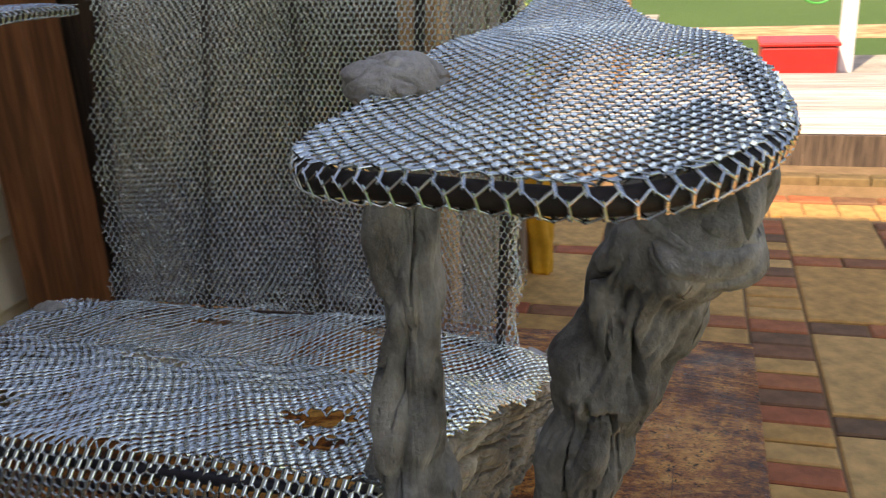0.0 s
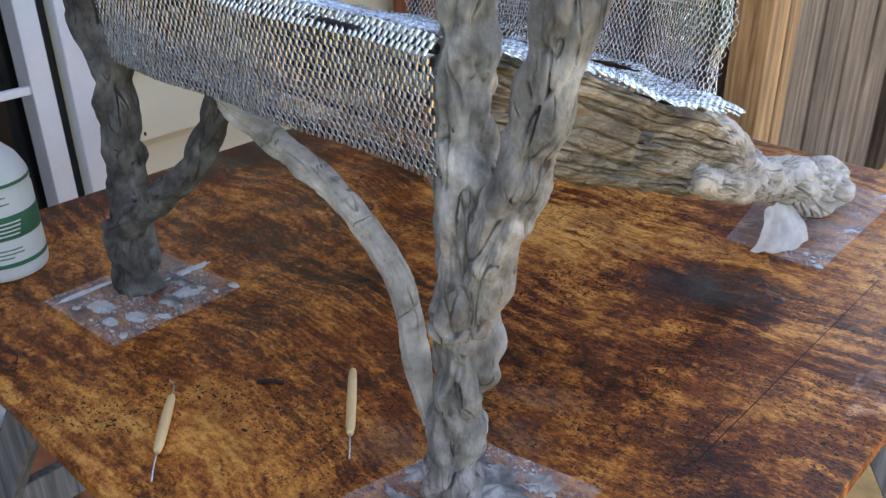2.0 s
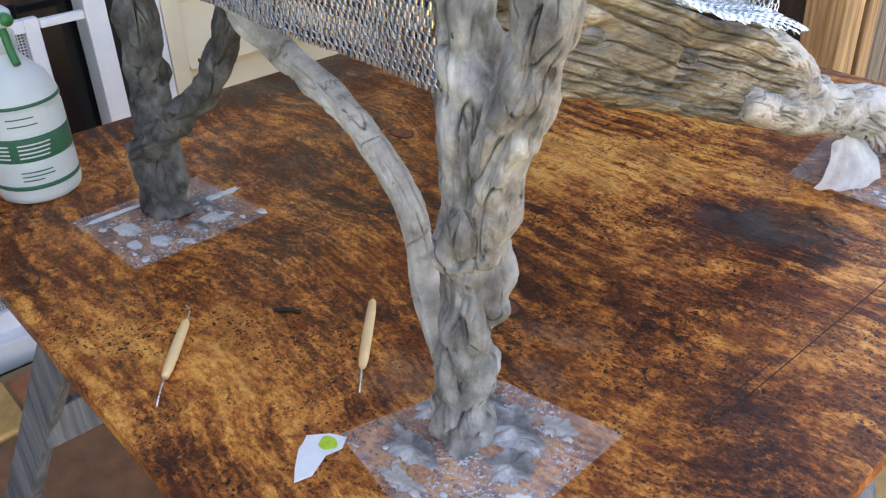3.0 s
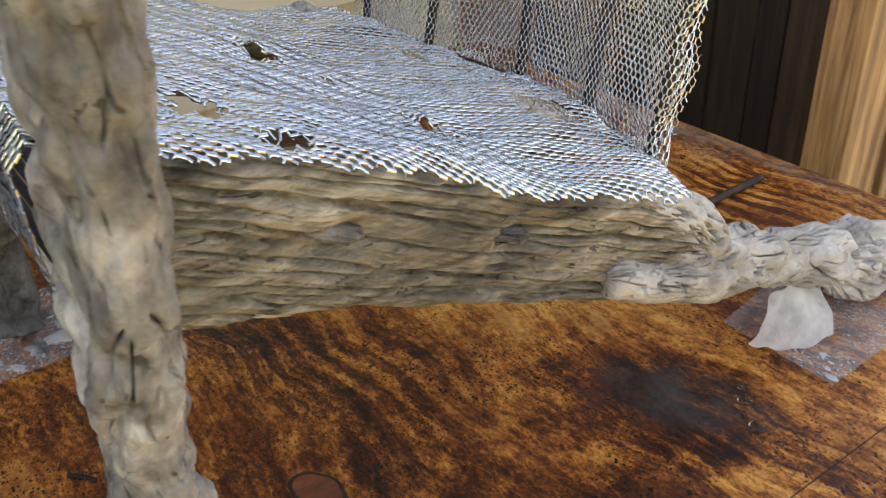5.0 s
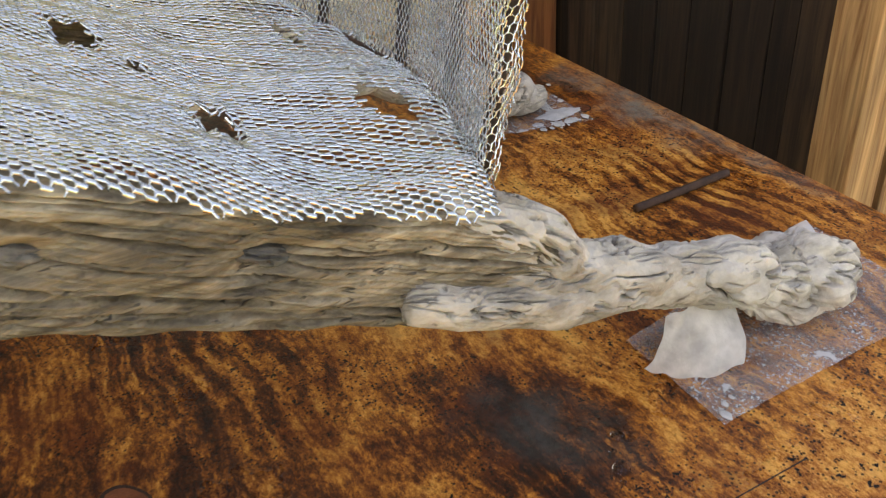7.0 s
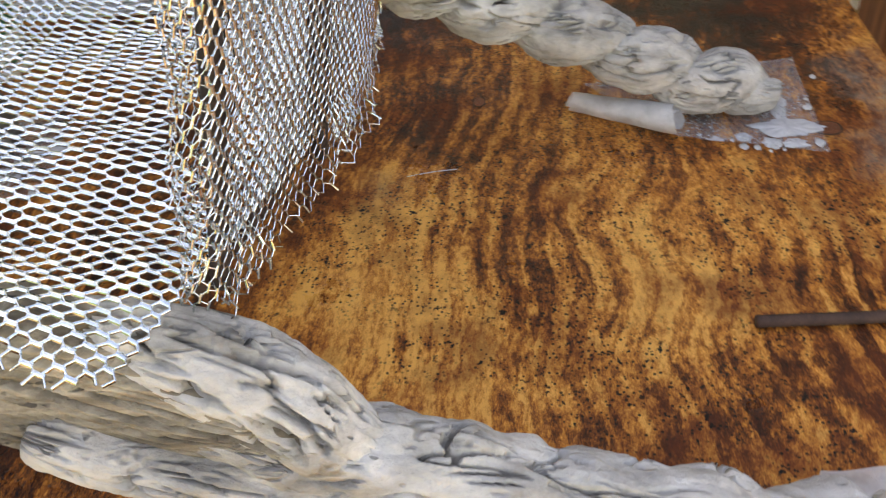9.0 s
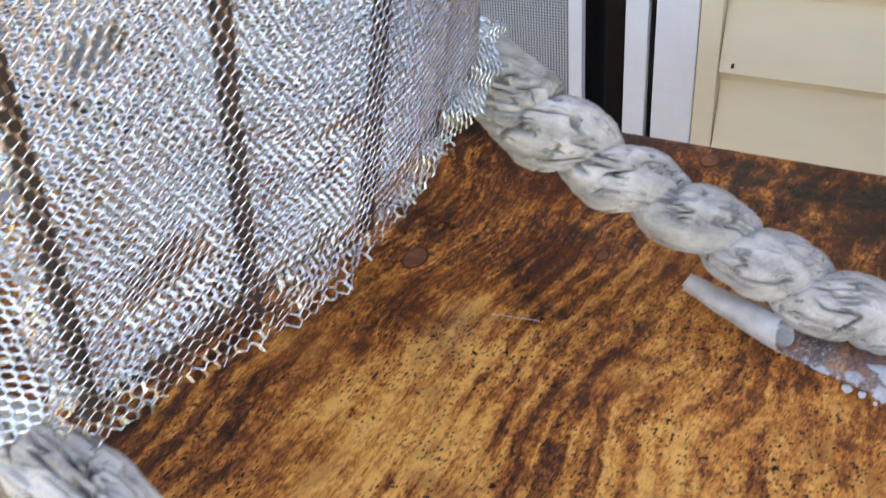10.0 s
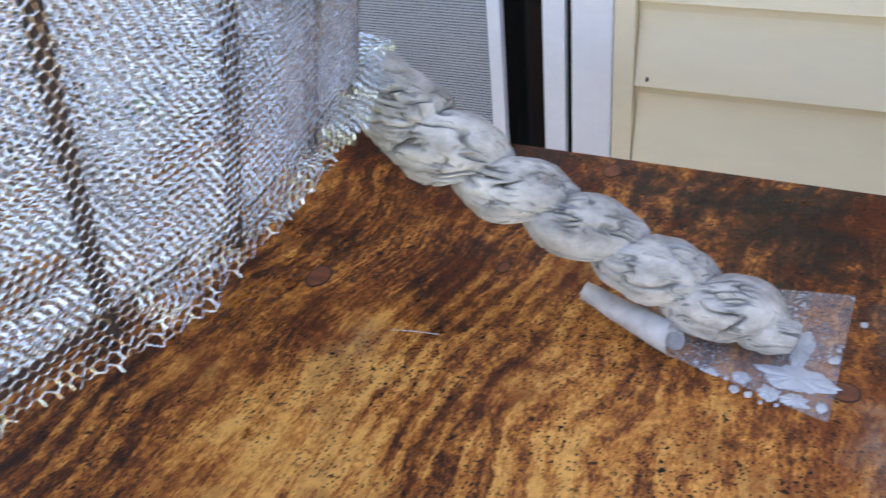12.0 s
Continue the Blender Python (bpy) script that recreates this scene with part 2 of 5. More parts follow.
def plywood_material():
    """Stained plywood: flame grain along x, ragged dark blotches, black specks, wet gloss and grey cement stains."""
    k = Nodes("stained_plywood", 0.5)
    bend = k.add("ShaderNodeVectorMath", operation="ADD")
    lift = k.add("ShaderNodeCombineXYZ")
    arch = k.math("MULTIPLY", k.math("SUBTRACT", k.noise(2.3, 2, 0.5, k.scaled(1.0, 0.8, 1.0)), 0.5), 0.26)
    fray = k.math("MULTIPLY", k.math("SUBTRACT", k.noise(22, 7, 0.75, k.scaled(0.8, 1.4, 1.0)), 0.5), 0.040)
    k.link(k.math("ADD", arch, fray), lift.inputs[1])
    k.link(k.co, bend.inputs[0])
    k.link(lift.outputs[0], bend.inputs[1])
    way = bend.outputs[0]
    flame = k.ramp(k.wave(10.5, 0.8, k.scaled(0.10, 1.0, 1.0, 0.06, way), 3, 2.0), (0.18, 0.0), (0.78, 1.0))
    fine = k.ramp(k.wave(29, 1.6, k.scaled(0.10, 1.0, 1.0, 0.06, way), 3, 2.0), (0.3, 0.0), (0.9, 1.0))
    fibre = k.noise(34, 7, 0.72, k.scaled(0.8, 4.5, 1.0, 0.06, way), 0.2)
    streak = k.noise(10, 7, 0.70, k.scaled(0.7, 3.6, 1.0, 0.06, way), 0.4)
    mottle = k.noise(30, 9, 0.78)
    cloud = k.noise(4.2, 8, 0.72, None, 0.5)
    total = k.math("ADD", k.math("MULTIPLY", streak, 0.26), k.math("MULTIPLY", fibre, 0.20))
    total = k.math("ADD", total, k.math("MULTIPLY", mottle, 0.27))
    total = k.math("ADD", total, k.math("MULTIPLY", cloud, 0.30))
    grit = k.noise(130, 8, 0.8, k.scaled(1.0, 2.0, 1.0, 0.06))
    total = k.math("ADD", total, k.math("MULTIPLY", k.math("SUBTRACT", grit, 0.5), 0.40))
    strength = k.ramp(k.noise(2.8, 4, 0.6), (0.47, 0.006), (0.62, 0.050))
    for x, y, rx, ry, amount in ((0.10, 0.90, 0.20, 0.13, 0.060), (0.0, 1.33, 0.30, 0.22, 0.055), (0.12, 1.55, 0.20, 0.10, 0.035), (-0.02, 0.98, 0.12, 0.10, 0.03)):
        strength = k.math("ADD", strength, k.math("MULTIPLY", k.blot(x, y, rx, ry, 0.9), amount))
    total = k.math("SUBTRACT", total, k.math("MULTIPLY", k.math("SUBTRACT", flame, 0.45), strength))
    total = k.math("SUBTRACT", total, k.math("MULTIPLY", fine, k.ramp(k.noise(3.6, 3, 0.5, k.scaled(1, 1, 1, 0.9)), (0.48, 0.0), (0.62, 0.034))))
    for x, y, rx, ry, amount, turn in ((-0.27, 1.15, 0.13, 0.09, 0.09, 0), (-0.56, 1.00, 0.09, 0.60, 0.13, 0), (-0.50, 1.52, 0.16, 0.22, 0.14, 0), (0.06, 1.12, 0.24, 0.16, -0.09, 0), (-0.10, 1.02, 0.14, 0.05, 0.08, 0),
                                       (-0.15, 0.80, 0.22, 0.10, 0.07, 0), (0.12, 0.46, 0.24, 0.09, -0.06, 0), (0.44, 1.02, 0.05, 0.10, 0.06, 0), (0.33, 1.10, 0.17, 0.13, 0.12, 25), (0.52, 0.74, 0.12, 0.20, 0.03, 0), (0.30, 0.80, 0.46, 0.42, 0.022, 0), (0.56, 1.30, 0.09, 0.18, -0.07, 0), (-0.05, 1.62, 0.18, 0.05, -0.05, 0),
                                       (0.12, 0.90, 0.12, 0.05, -0.03, 20), (0.02, 1.37, 0.20, 0.12, -0.07, 0)):
        total = k.math("SUBTRACT", total, k.math("MULTIPLY", k.blot(x, y, rx, ry, 1.0, turn), amount))
    total = k.math("ADD", k.math("MULTIPLY", k.math("SUBTRACT", total, 0.5), 1.14), 0.498)
    tone = k.ramp(total, (0.36, (0.014, 0.005, 0.002)), (0.445, (0.085, 0.021, 0.005)), (0.495, (0.25, 0.070, 0.013)), (0.54, (0.54, 0.177, 0.029)), (0.62, (0.85, 0.40, 0.092)))
    red = k.ramp(k.noise(9, 6, 0.7), (0.50, 0.0), (0.66, 0.62))
    tone = k.mix(red, tone, (0.17, 0.036, 0.009))
    specks = k.ramp(k.spots(170), (0.20, 1.0), (0.30, 0.0))
    dots = k.ramp(k.noise(150, 3, 0.5), (0.62, 0.0), (0.67, 1.0))
    where = k.ramp(k.noise(8, 5, 0.65), (0.44, 0.0), (0.52, 1.0))
    black = k.math("MULTIPLY", k.math("MAXIMUM", k.math("MULTIPLY", specks, 0.9), dots), where)
    tone = k.mix(black, tone, (0.009, 0.005, 0.003))
    for x, y, rx, ry, amount, turn in ((0.36, 1.13, 0.12, 0.07, 0.9, 30), (0.20, 1.16, 0.04, 0.02, 0.4, 0), (0.33, 0.77, 0.09, 0.03, 0.6, 20),
                                       (0.26, 0.60, 0.06, 0.05, 0.75, 0), (0.36, 0.70, 0.05, 0.03, 0.7, 0), (-0.20, 1.685, 0.24, 0.045, 0.95, 0), (-0.15, 1.66, 0.09, 0.06, 0.95, 0), (0.06, 1.69, 0.20, 0.028, 0.7, 0), (-0.33, 1.655, 0.07, 0.045, 0.8, 0),
                                       (-0.03, 1.64, 0.07, 0.035, 0.6, 0), (0.60, 1.64, 0.08, 0.05, 0.7, 0), (-0.12, 1.10, 0.05, 0.04, 0.4, 0)):
        tone = k.mix(k.math("MULTIPLY", k.math("MULTIPLY", k.blot(x, y, rx, ry, 1.0, turn), k.ramp(mottle, (0.40, 0.25), (0.58, 1.0))), amount), tone, (0.075, 0.073, 0.064) if y < 1.6 else (0.21, 0.195, 0.16))
    k.color(tone)
    wet = k.blot(0.58, 1.28, 0.13, 0.30, 0.5)
    puddle = k.math("MULTIPLY", k.blot(0.612, 1.03, 0.030, 0.060, 0.06), k.ramp(mottle, (0.50, 0.0), (0.54, 1.0)))
    gloss = k.ramp(k.noise(9, 5), (0.35, 0.26), (0.70, 0.62))
    k.rough(k.mix(puddle, k.mix(k.math("MULTIPLY", wet, 0.7), gloss, (0.13, 0.13, 0.13)), (0.03, 0.03, 0.03)))
    k.link(k.mix(puddle, (0.24, 0.24, 0.24), (0.7, 0.7, 0.7)), k.b.inputs["Specular IOR Level"])
    k.bump(k.math("ADD", k.math("ADD", fibre, grit), k.math("MULTIPLY", black, -0.5)), 0.45, 0.0016)
    return k.m


PLYWOOD = plywood_material()


def film_material():
    """Thin clear plastic, wrinkled, with white cement smears and painted sky reflections."""
    k = Nodes("clear_plastic_film", 0.12)
    clear = k.add("ShaderNodeBsdfTransparent")
    gloss = k.add("ShaderNodeBsdfGlossy")
    gloss.inputs["Roughness"].default_value = 0.12
    gloss.inputs["Color"].default_value = (0.80, 0.79, 0.77, 1)
    wrinkle = k.add("ShaderNodeBump")
    wrinkle.inputs["Strength"].default_value, wrinkle.inputs["Distance"].default_value = 0.9, 0.006
    k.link(k.noise(60, 6, 0.65, None, 1.6), wrinkle.inputs["Height"])
    k.link(wrinkle.outputs["Normal"], gloss.inputs["Normal"])
    thin = k.add("ShaderNodeMixShader")
    thin.inputs[0].default_value = 0.14
    k.link(clear.outputs[0], thin.inputs[1])
    k.link(gloss.outputs[0], thin.inputs[2])
    k.b.inputs["Base Color"].default_value, k.b.inputs["Roughness"].default_value = (0.66, 0.66, 0.65, 1), 0.5
    both = k.add("ShaderNodeMixShader")
    flecks = k.math("MULTIPLY", k.ramp(k.noise(260, 3, 0.6), (0.52, 0.0), (0.62, 0.7)), k.ramp(k.noise(16, 3), (0.40, 0.0), (0.55, 1.0)))
    # hard white patches: cement smears together with sky reflections painted in
    whitening = k.math("MAXIMUM", flecks, k.ramp(k.noise(20, 5, 0.6), (0.36, 0.04), (0.50, 0.12), (0.64, 0.22), (0.67, 0.80)))
    k.link(whitening, both.inputs[0])
    k.link(thin.outputs[0], both.inputs[1])
    k.link(k.b.outputs[0], both.inputs[2])
    k.link(both.outputs[0], k.t.nodes["Material Output"].inputs["Surface"])
    return k.m


FILM = film_material()


def paver_material(name, a, b, c):
    k = Nodes(name, 0.85)
    rnd = k.random()
    base = k.ramp(rnd, (0.0, a), (0.5, b), (1.0, c))
    k.color(k.mix(1.0, base, k.ramp(k.noise(14, 5, 0.6), (0.3, 0.6), (0.7, 1.1)), "MULTIPLY"))
    k.bump(k.noise(60, 5, 0.7), 0.5, 0.004)
    return k.m


BRICK = paver_material("red_brick", (0.48, 0.125, 0.055), (0.54, 0.20, 0.085), (0.22, 0.13, 0.07))
PAVER = paver_material("buff_stone_paver", (0.74, 0.44, 0.15), (0.68, 0.38, 0.12), (0.78, 0.49, 0.19))
MOSSY = paver_material("mossy_brick", (0.22, 0.16, 0.065), (0.26, 0.17, 0.08), (0.15, 0.13, 0.05))
MORTAR = plain("sandy_joint", (0.34, 0.23, 0.12), 0.95, 0.3, 10, 0.5)


def lawn_material():
    k = Nodes("lawn_grass", 0.9)
    n = k.noise(0.35, 3)
    f = k.noise(30, 5, 0.7)
    c = k.mix(n, (0.055, 0.15, 0.025), (0.13, 0.24, 0.05))
    k.color(k.mix(1.0, c, k.ramp(f, (0.3, 0.5), (0.7, 1.2)), "MULTIPLY"))
    k.bump(f, 0.8, 0.02)
    return k.m


LAWN = lawn_material()


def leaf_material():
    k = Nodes("shrub_leaf", 0.5)
    g = k.add("ShaderNodeNewGeometry").outputs["Random Per Island"]
    k.color(k.ramp(g, (0.0, (0.07, 0.16, 0.025)), (0.6, (0.19, 0.31, 0.06)), (1.0, (0.36, 0.44, 0.14))))
    return k.m


LEAF = leaf_material()


# ---- mesh helpers ----
def put(name, verts, faces, material, parent=None, label="", smooth=False):
    me = bpy.data.meshes.new(name)
    me.from_pydata([tuple(v) for v in verts], [], [tuple(f) for f in faces])
    if smooth:
        me.shade_smooth()
    me.materials.append(material)
    ob = new(name, me)
    if parent is not None:
        ob.parent = parent
    return tagged(ob, label) if label else ob


def part(name, bm, material, parent=None, label="", smooth=False):
    me = bpy.data.meshes.new(name)
    bmesh.ops.recalc_face_normals(bm, faces=bm.faces)
    bm.to_mesh(me)
    bm.free()
    if smooth:
        me.shade_smooth()
    me.materials.append(material)
    ob = new(name, me)
    if parent is not None:
        ob.parent = parent
    return tagged(ob, label) if label else ob


def thing(name, label, category, at=(0, 0, 0), group="", kind=""):
    ob = new(name)
    ob.empty_display_size = 0.05
    ob.location = at
    return tagged(ob, label, category, group, kind)


def box(x0, x1, y0, y1, z0, z1, bevel=0.0):
    bm = bmesh.new()
    bmesh.ops.create_cube(bm, size=1, matrix=Matrix.Translation(((x0 + x1) / 2, (y0 + y1) / 2, (z0 + z1) / 2)) @ Matrix.Diagonal((x1 - x0, y1 - y0, z1 - z0, 1)))
    if bevel:
        bmesh.ops.bevel(bm, geom=bm.edges[:], offset=bevel, segments=2, affect="EDGES", profile=0.5)
    return bm


def beam(a, b, w, h, bevel=0.003, up=(0, 0, 1)):
    """A board of section w by h from a to b."""
    a, b = Vector(a), Vector(b)
    d = b - a
    z = d.normalized()
    x = Vector(up).cross(z)
    x = (x if x.length > 1e-4 else Vector((1, 0, 0))).normalized()
    y = z.cross(x)
    m = Matrix((x, y, z)).transposed().to_4x4()
    m.translation = (a + b) / 2
    bm = bmesh.new()
    bmesh.ops.create_cube(bm, size=1, matrix=m @ Matrix.Diagonal((w, h, d.length, 1)))
    if bevel:
        bmesh.ops.bevel(bm, geom=bm.edges[:], offset=bevel, segments=2, affect="EDGES", profile=0.5)
    return bm


def curve(points, step):
    """Catmull-Rom through rows of numbers whose first three are a place; rows about step metres apart."""
    p = np.array(points, float)
    p = np.vstack([2 * p[0] - p[1], p, 2 * p[-1] - p[-2]])
    out = []
    for i in range(1, len(p) - 2):
        n = max(2, int(np.linalg.norm(p[i + 1, :3] - p[i, :3]) / step))
        t = (np.arange(n) / n)[:, None]
        a, b, c, d = p[i - 1], p[i], p[i + 1], p[i + 2]
        out.append(0.5 * (2 * b + (c - a) * t + (2 * a - 5 * b + 4 * c - d) * t ** 2 + (3 * b - a - 3 * c + d) * t ** 3))
    return np.vstack([*out, p[-2:-1]])


def frames(path):
    """Tangent and two side directions at each place, without sudden turns."""
    tan = np.gradient(path, axis=0)
    tan /= np.linalg.norm(tan, axis=1)[:, None]
    side = np.cross(tan[0], (0.3, 1, 0.2))
    sides = []
    for t in tan:
        side = side - t * side.dot(t)
        side /= np.linalg.norm(side)
        sides.append(side)
    sides = np.array(sides)
    return tan, sides, np.cross(tan, sides)


def limb(name, points, material, parent, seed, label="", segs=170, step=0.0024, lump=0.35, crack=0.34, rope=0.0, pitch=0.085, calm=0.0, skew=1.0, carve=0.16):
    """A hand-modelled branch: rows of x, y, z, radius; round lumps, long furrows and, with rope, two strands wound round each other after the first calm metres."""
    rows = curve(points, step)
    path, rad = rows[:, :3], rows[:, 3]
    tan, u, v = frames(path)
    s = np.r_[0, np.cumsum(np.linalg.norm(np.diff(path, axis=0), axis=1))]
    n, verts, wave = len(path), [], 5.5 if carve > 0.5 else 3.6
    ring = [(2 * math.pi * j / segs, math.cos(2 * math.pi * j / segs), math.sin(2 * math.pi * j / segs)) for j in range(segs)]
    for i in range(n):
        w = math.pi * s[i] / pitch
        wound = rope * min(1.0, max(0.0, (s[i] - calm) / 0.05)) if rope else 0.0
        t = -0.30 * w if rope else -0.35 * skew * math.sin(s[i] * 9 + seed)
        ct, st = math.cos(t), math.sin(t)
        for a, c, d in ring:
            r = 1.0
            if wound:
                r += wound * (abs(math.cos(a / 2 + w)) ** 0.6 - 0.68)
            q = Vector((c * 0.95 + seed * 7.1, d * 0.95 + seed * 3.3, s[i] * 19 + seed))
            r += lump * (1.8 * abs(noise.noise(q)) - 0.40 + 0.35 * noise.noise(q * 1.9) + 0.16 * noise.noise(q * 3.7) + 1.0 * abs(noise.noise(Vector((c * 0.6 + seed, d * 0.6, s[i] * 26)))) - 0.20)
            c2, d2 = c * ct + d * st, d * ct - c * st
            f = noise.noise(Vector((c2 * 1.35 + seed, d2 * 1.35, s[i] * 15)))
            g = noise.noise(Vector((c2 * wave, d2 * wave + seed, s[i] * 26)))
            deep = max(0.0, min(1.0, 0.25 + 2.4 * noise.noise(Vector((c * 1.5, d * 1.5, s[i] * 16 + seed * 2)))))
            long = min(1.0, max(0.0, (0.040 - abs(f)) / 0.022))
            short = max(0.0, 1 - abs(g) / (0.15 if carve > 0.5 else 0.20))
            r -= crack * (2.3 * long * deep + carve * short * max(0.0, noise.noise(q * 1.3 + Vector((9, 4, 2))) + 0.12) * 3.0)
            k = rad[i] * max(r, 0.35) + 0.0008 * noise.noise(Vector((c * 9, d * 9, s[i] * 130)))
            verts.append(path[i] + (u[i] * c + v[i] * d) * k)
    faces = [(i * segs + j, i * segs + (j + 1) % segs, (i + 1) * segs + (j + 1) % segs, (i + 1) * segs + j) for i in range(n - 1) for j in range(segs)]
    verts += [path[0] - tan[0] * rad[0] * 0.25, path[-1] + tan[-1] * rad[-1] * 0.25]
    k = n * segs
    faces += [(k, (j + 1) % segs, j) for j in range(segs)] + [(k + 1, k - segs + j, k - segs + (j + 1) % segs) for j in range(segs)]
    return put(name, verts, faces, material, parent, label, True)


def tube(name, points, radius, material, parent=None, label="", segs=10, step=0.01, ribs=0.0):
    rows = curve([(*p[:3], 0) for p in points], step)
    path = rows[:, :3]
    tan, u, v = frames(path)
    verts, n = [], len(path)
    for i in range(n):
        r = radius * (1 + ribs * (i % 2))
        for j in range(segs):
            a = 2 * math.pi * j / segs
            verts.append(path[i] + (u[i] * math.cos(a) + v[i] * math.sin(a)) * r)
    faces = [(i * segs + j, i * segs + (j + 1) % segs, (i + 1) * segs + (j + 1) % segs, (i + 1) * segs + j) for i in range(n - 1) for j in range(segs)]
    faces += [tuple(range(segs))[::-1], tuple(range((n - 1) * segs, n * segs))]
    return put(name, verts, faces, material, parent, label, True)


def turned(name, profile, material, parent=None, label="", segs=40, at=(0, 0, 0), turn=None):
    """A lathe shape: rows of radius, height."""
    verts, faces = [], []
    for r, z in profile:
        for j in range(segs):
            a = 2 * math.pi * j / segs
            p = Vector((r * math.cos(a), r * math.sin(a), z))
            verts.append((turn @ p if turn else p) + Vector(at))
    for i in range(len(profile) - 1):
        faces += [(i * segs + j, i * segs + (j + 1) % segs, (i + 1) * segs + (j + 1) % segs, (i + 1) * segs + j) for j in range(segs)]
    faces += [tuple(range(segs))[::-1], tuple(range((len(profile) - 1) * segs, len(profile) * segs))]
    return put(name, verts, faces, material, parent, label, True)


def lath(name, shape, u0, u1, v0, v1, keep, parent, label="", wide=0.0076, high=0.0128, tilt=-52.0, seed=0, gain=None, bond=None, knuckle=None):
    """Expanded metal lath on the sheet shape(u, v): knuckles along v joined by thin slanting strands, each a tilted ribbon."""
    rng = np.random.default_rng(seed)
    nu, nv = int((u1 - u0) / wide) + 2, int((v1 - v0) / (high / 2)) + 2
    j, i = np.meshgrid(np.arange(nv), np.arange(nu), indexing="ij")
    gu = u0 + (i + 0.5 * (j % 2)) * wide + rng.normal(0, 0.00022, i.shape)
    gv = v0 + j * high / 2 + rng.normal(0, 0.00022, i.shape)
    half = high * 0.12
    sets = []
    for odd in (0, 1):
        rows = np.arange(odd, nv - 1, 2)
        for di in ((-1, 0) if odd == 0 else (0, 1)):
            J, I = np.meshgrid(rows, np.arange(max(0, -di), nu - max(0, di)), indexing="ij")
            a = np.stack([gu[J, I], gv[J, I] + half], -1).reshape(-1, 2)
            b = np.stack([gu[J + 1, I + di], gv[J + 1, I + di] - half], -1).reshape(-1, 2)
            sets.append((a, b, 0.0012, 0.0006, tilt, 0.05))
    a = np.stack([gu, gv - half], -1).reshape(-1, 2)
    b = np.stack([gu, gv + half], -1).reshape(-1, 2)
    sets.append((a, b + np.array([0.0006, 0]), 0.0024, 0.0009, tilt * 0.45 if knuckle is None else knuckle, 0.45))
    verts, faces, count = [], [], 0
    quad = np.array([[0, 1, 5, 4], [1, 2, 6, 5], [2, 3, 7, 6], [3, 0, 4, 7]])
    for a, b, ribbon, thick, turn, grow in sets:
        ok = keep((a[:, 0] + b[:, 0]) / 2, (a[:, 1] + b[:, 1]) / 2)
        a, b = a[ok], b[ok]
        mid = (a + b) / 2
        a, b = a - (b - a) * grow, b + (b - a) * grow
        A, B = shape(a[:, 0], a[:, 1]), shape(b[:, 0], b[:, 1])
        e = 0.002
        U = shape(mid[:, 0] + e, mid[:, 1]) - shape(mid[:, 0] - e, mid[:, 1])
        V = shape(mid[:, 0], mid[:, 1] + e) - shape(mid[:, 0], mid[:, 1] - e)
        N = np.cross(U, V)
        N /= np.linalg.norm(N, axis=1)[:, None] + 1e-12
        D = B - A
        D /= np.linalg.norm(D, axis=1)[:, None] + 1e-12
        Q = np.cross(N, D)
        Q *= np.where((Q * U).sum(1) >= 0, 1, -1)[:, None]
        t = np.radians(turn + rng.normal(0, 14, len(A)))[:, None]
        W = np.cos(t) * Q + np.sin(t) * N
        T = np.cross(D, W)
        wide_here = ribbon / 2 * (gain(mid[:, 0], mid[:, 1])[:, None] if gain else 1.0)
        if bond and grow > 0.2:
            wide_here = ribbon / 2 * bond(mid[:, 0], mid[:, 1])[:, None]
        W, T = W * wide_here, T * thick / 2
        verts.append(np.stack([A - W - T, A + W - T, A + W + T, A - W + T, B - W - T, B + W - T, B + W + T, B - W + T], 1).reshape(-1, 3))
        faces.append((count + np.arange(len(A)) * 8)[:, None, None] + quad[None])
        count += len(A) * 8
    return put(name, np.vstack(verts).tolist(), np.concatenate(faces).reshape(-1, 4).tolist(), GALVANISED, parent, label, True)


# ---- ground, patio and house ----
def ground():
    n = 40
    xs = np.sinh(np.linspace(-1, 1, n) * 6) * 2.2
    verts = [(x, y + 4, -0.06 + (0.03 * noise.noise(Vector((x * 0.3, y * 0.3, 0))) if abs(x) + abs(y) > 12 else 0)) for y in xs for x in xs]
    faces = [(j * n + i, j * n + i + 1, (j + 1) * n + i + 1, (j + 1) * n + i) for j in range(n - 1) for i in range(n - 1)]
    tagged(put("ground", verts, faces, LAWN), "sunlit green lawn behind the patio", "lawn", kind="structure")


ground()

SIDING_X, LAP = -1.25, 0.187
wall_west = thing("wall_west", "cream painted clapboard house wall beside the table", "wall", kind="structure")
part("sheathing", box(-1.52, SIDING_X - 0.012, 1.07, 2.35, -0.05, 3.0), WALL_PAINT, wall_west)
part("sheathing", box(-1.52, SIDING_X - 0.012, -0.85, 1.07, 2.08, 3.0), WALL_PAINT, wall_west)
part("corner_board", box(SIDING_X - 0.012, SIDING_X + 0.021, 1.071, 1.116, -0.05, 2.2, 0.002), WALL_PAINT, wall_west)

# unseen wall, added only to keep the sun off the porch
shade_wall = thing("shade_wall", "tall unseen grey wall, added to keep the sun off the porch", "wall", kind="structure")
part("sheathing", box(-7.0, 0.95, -1.1, -0.85, -0.05, 4.95), SHADE_WALL_PAINT, shade_wall)

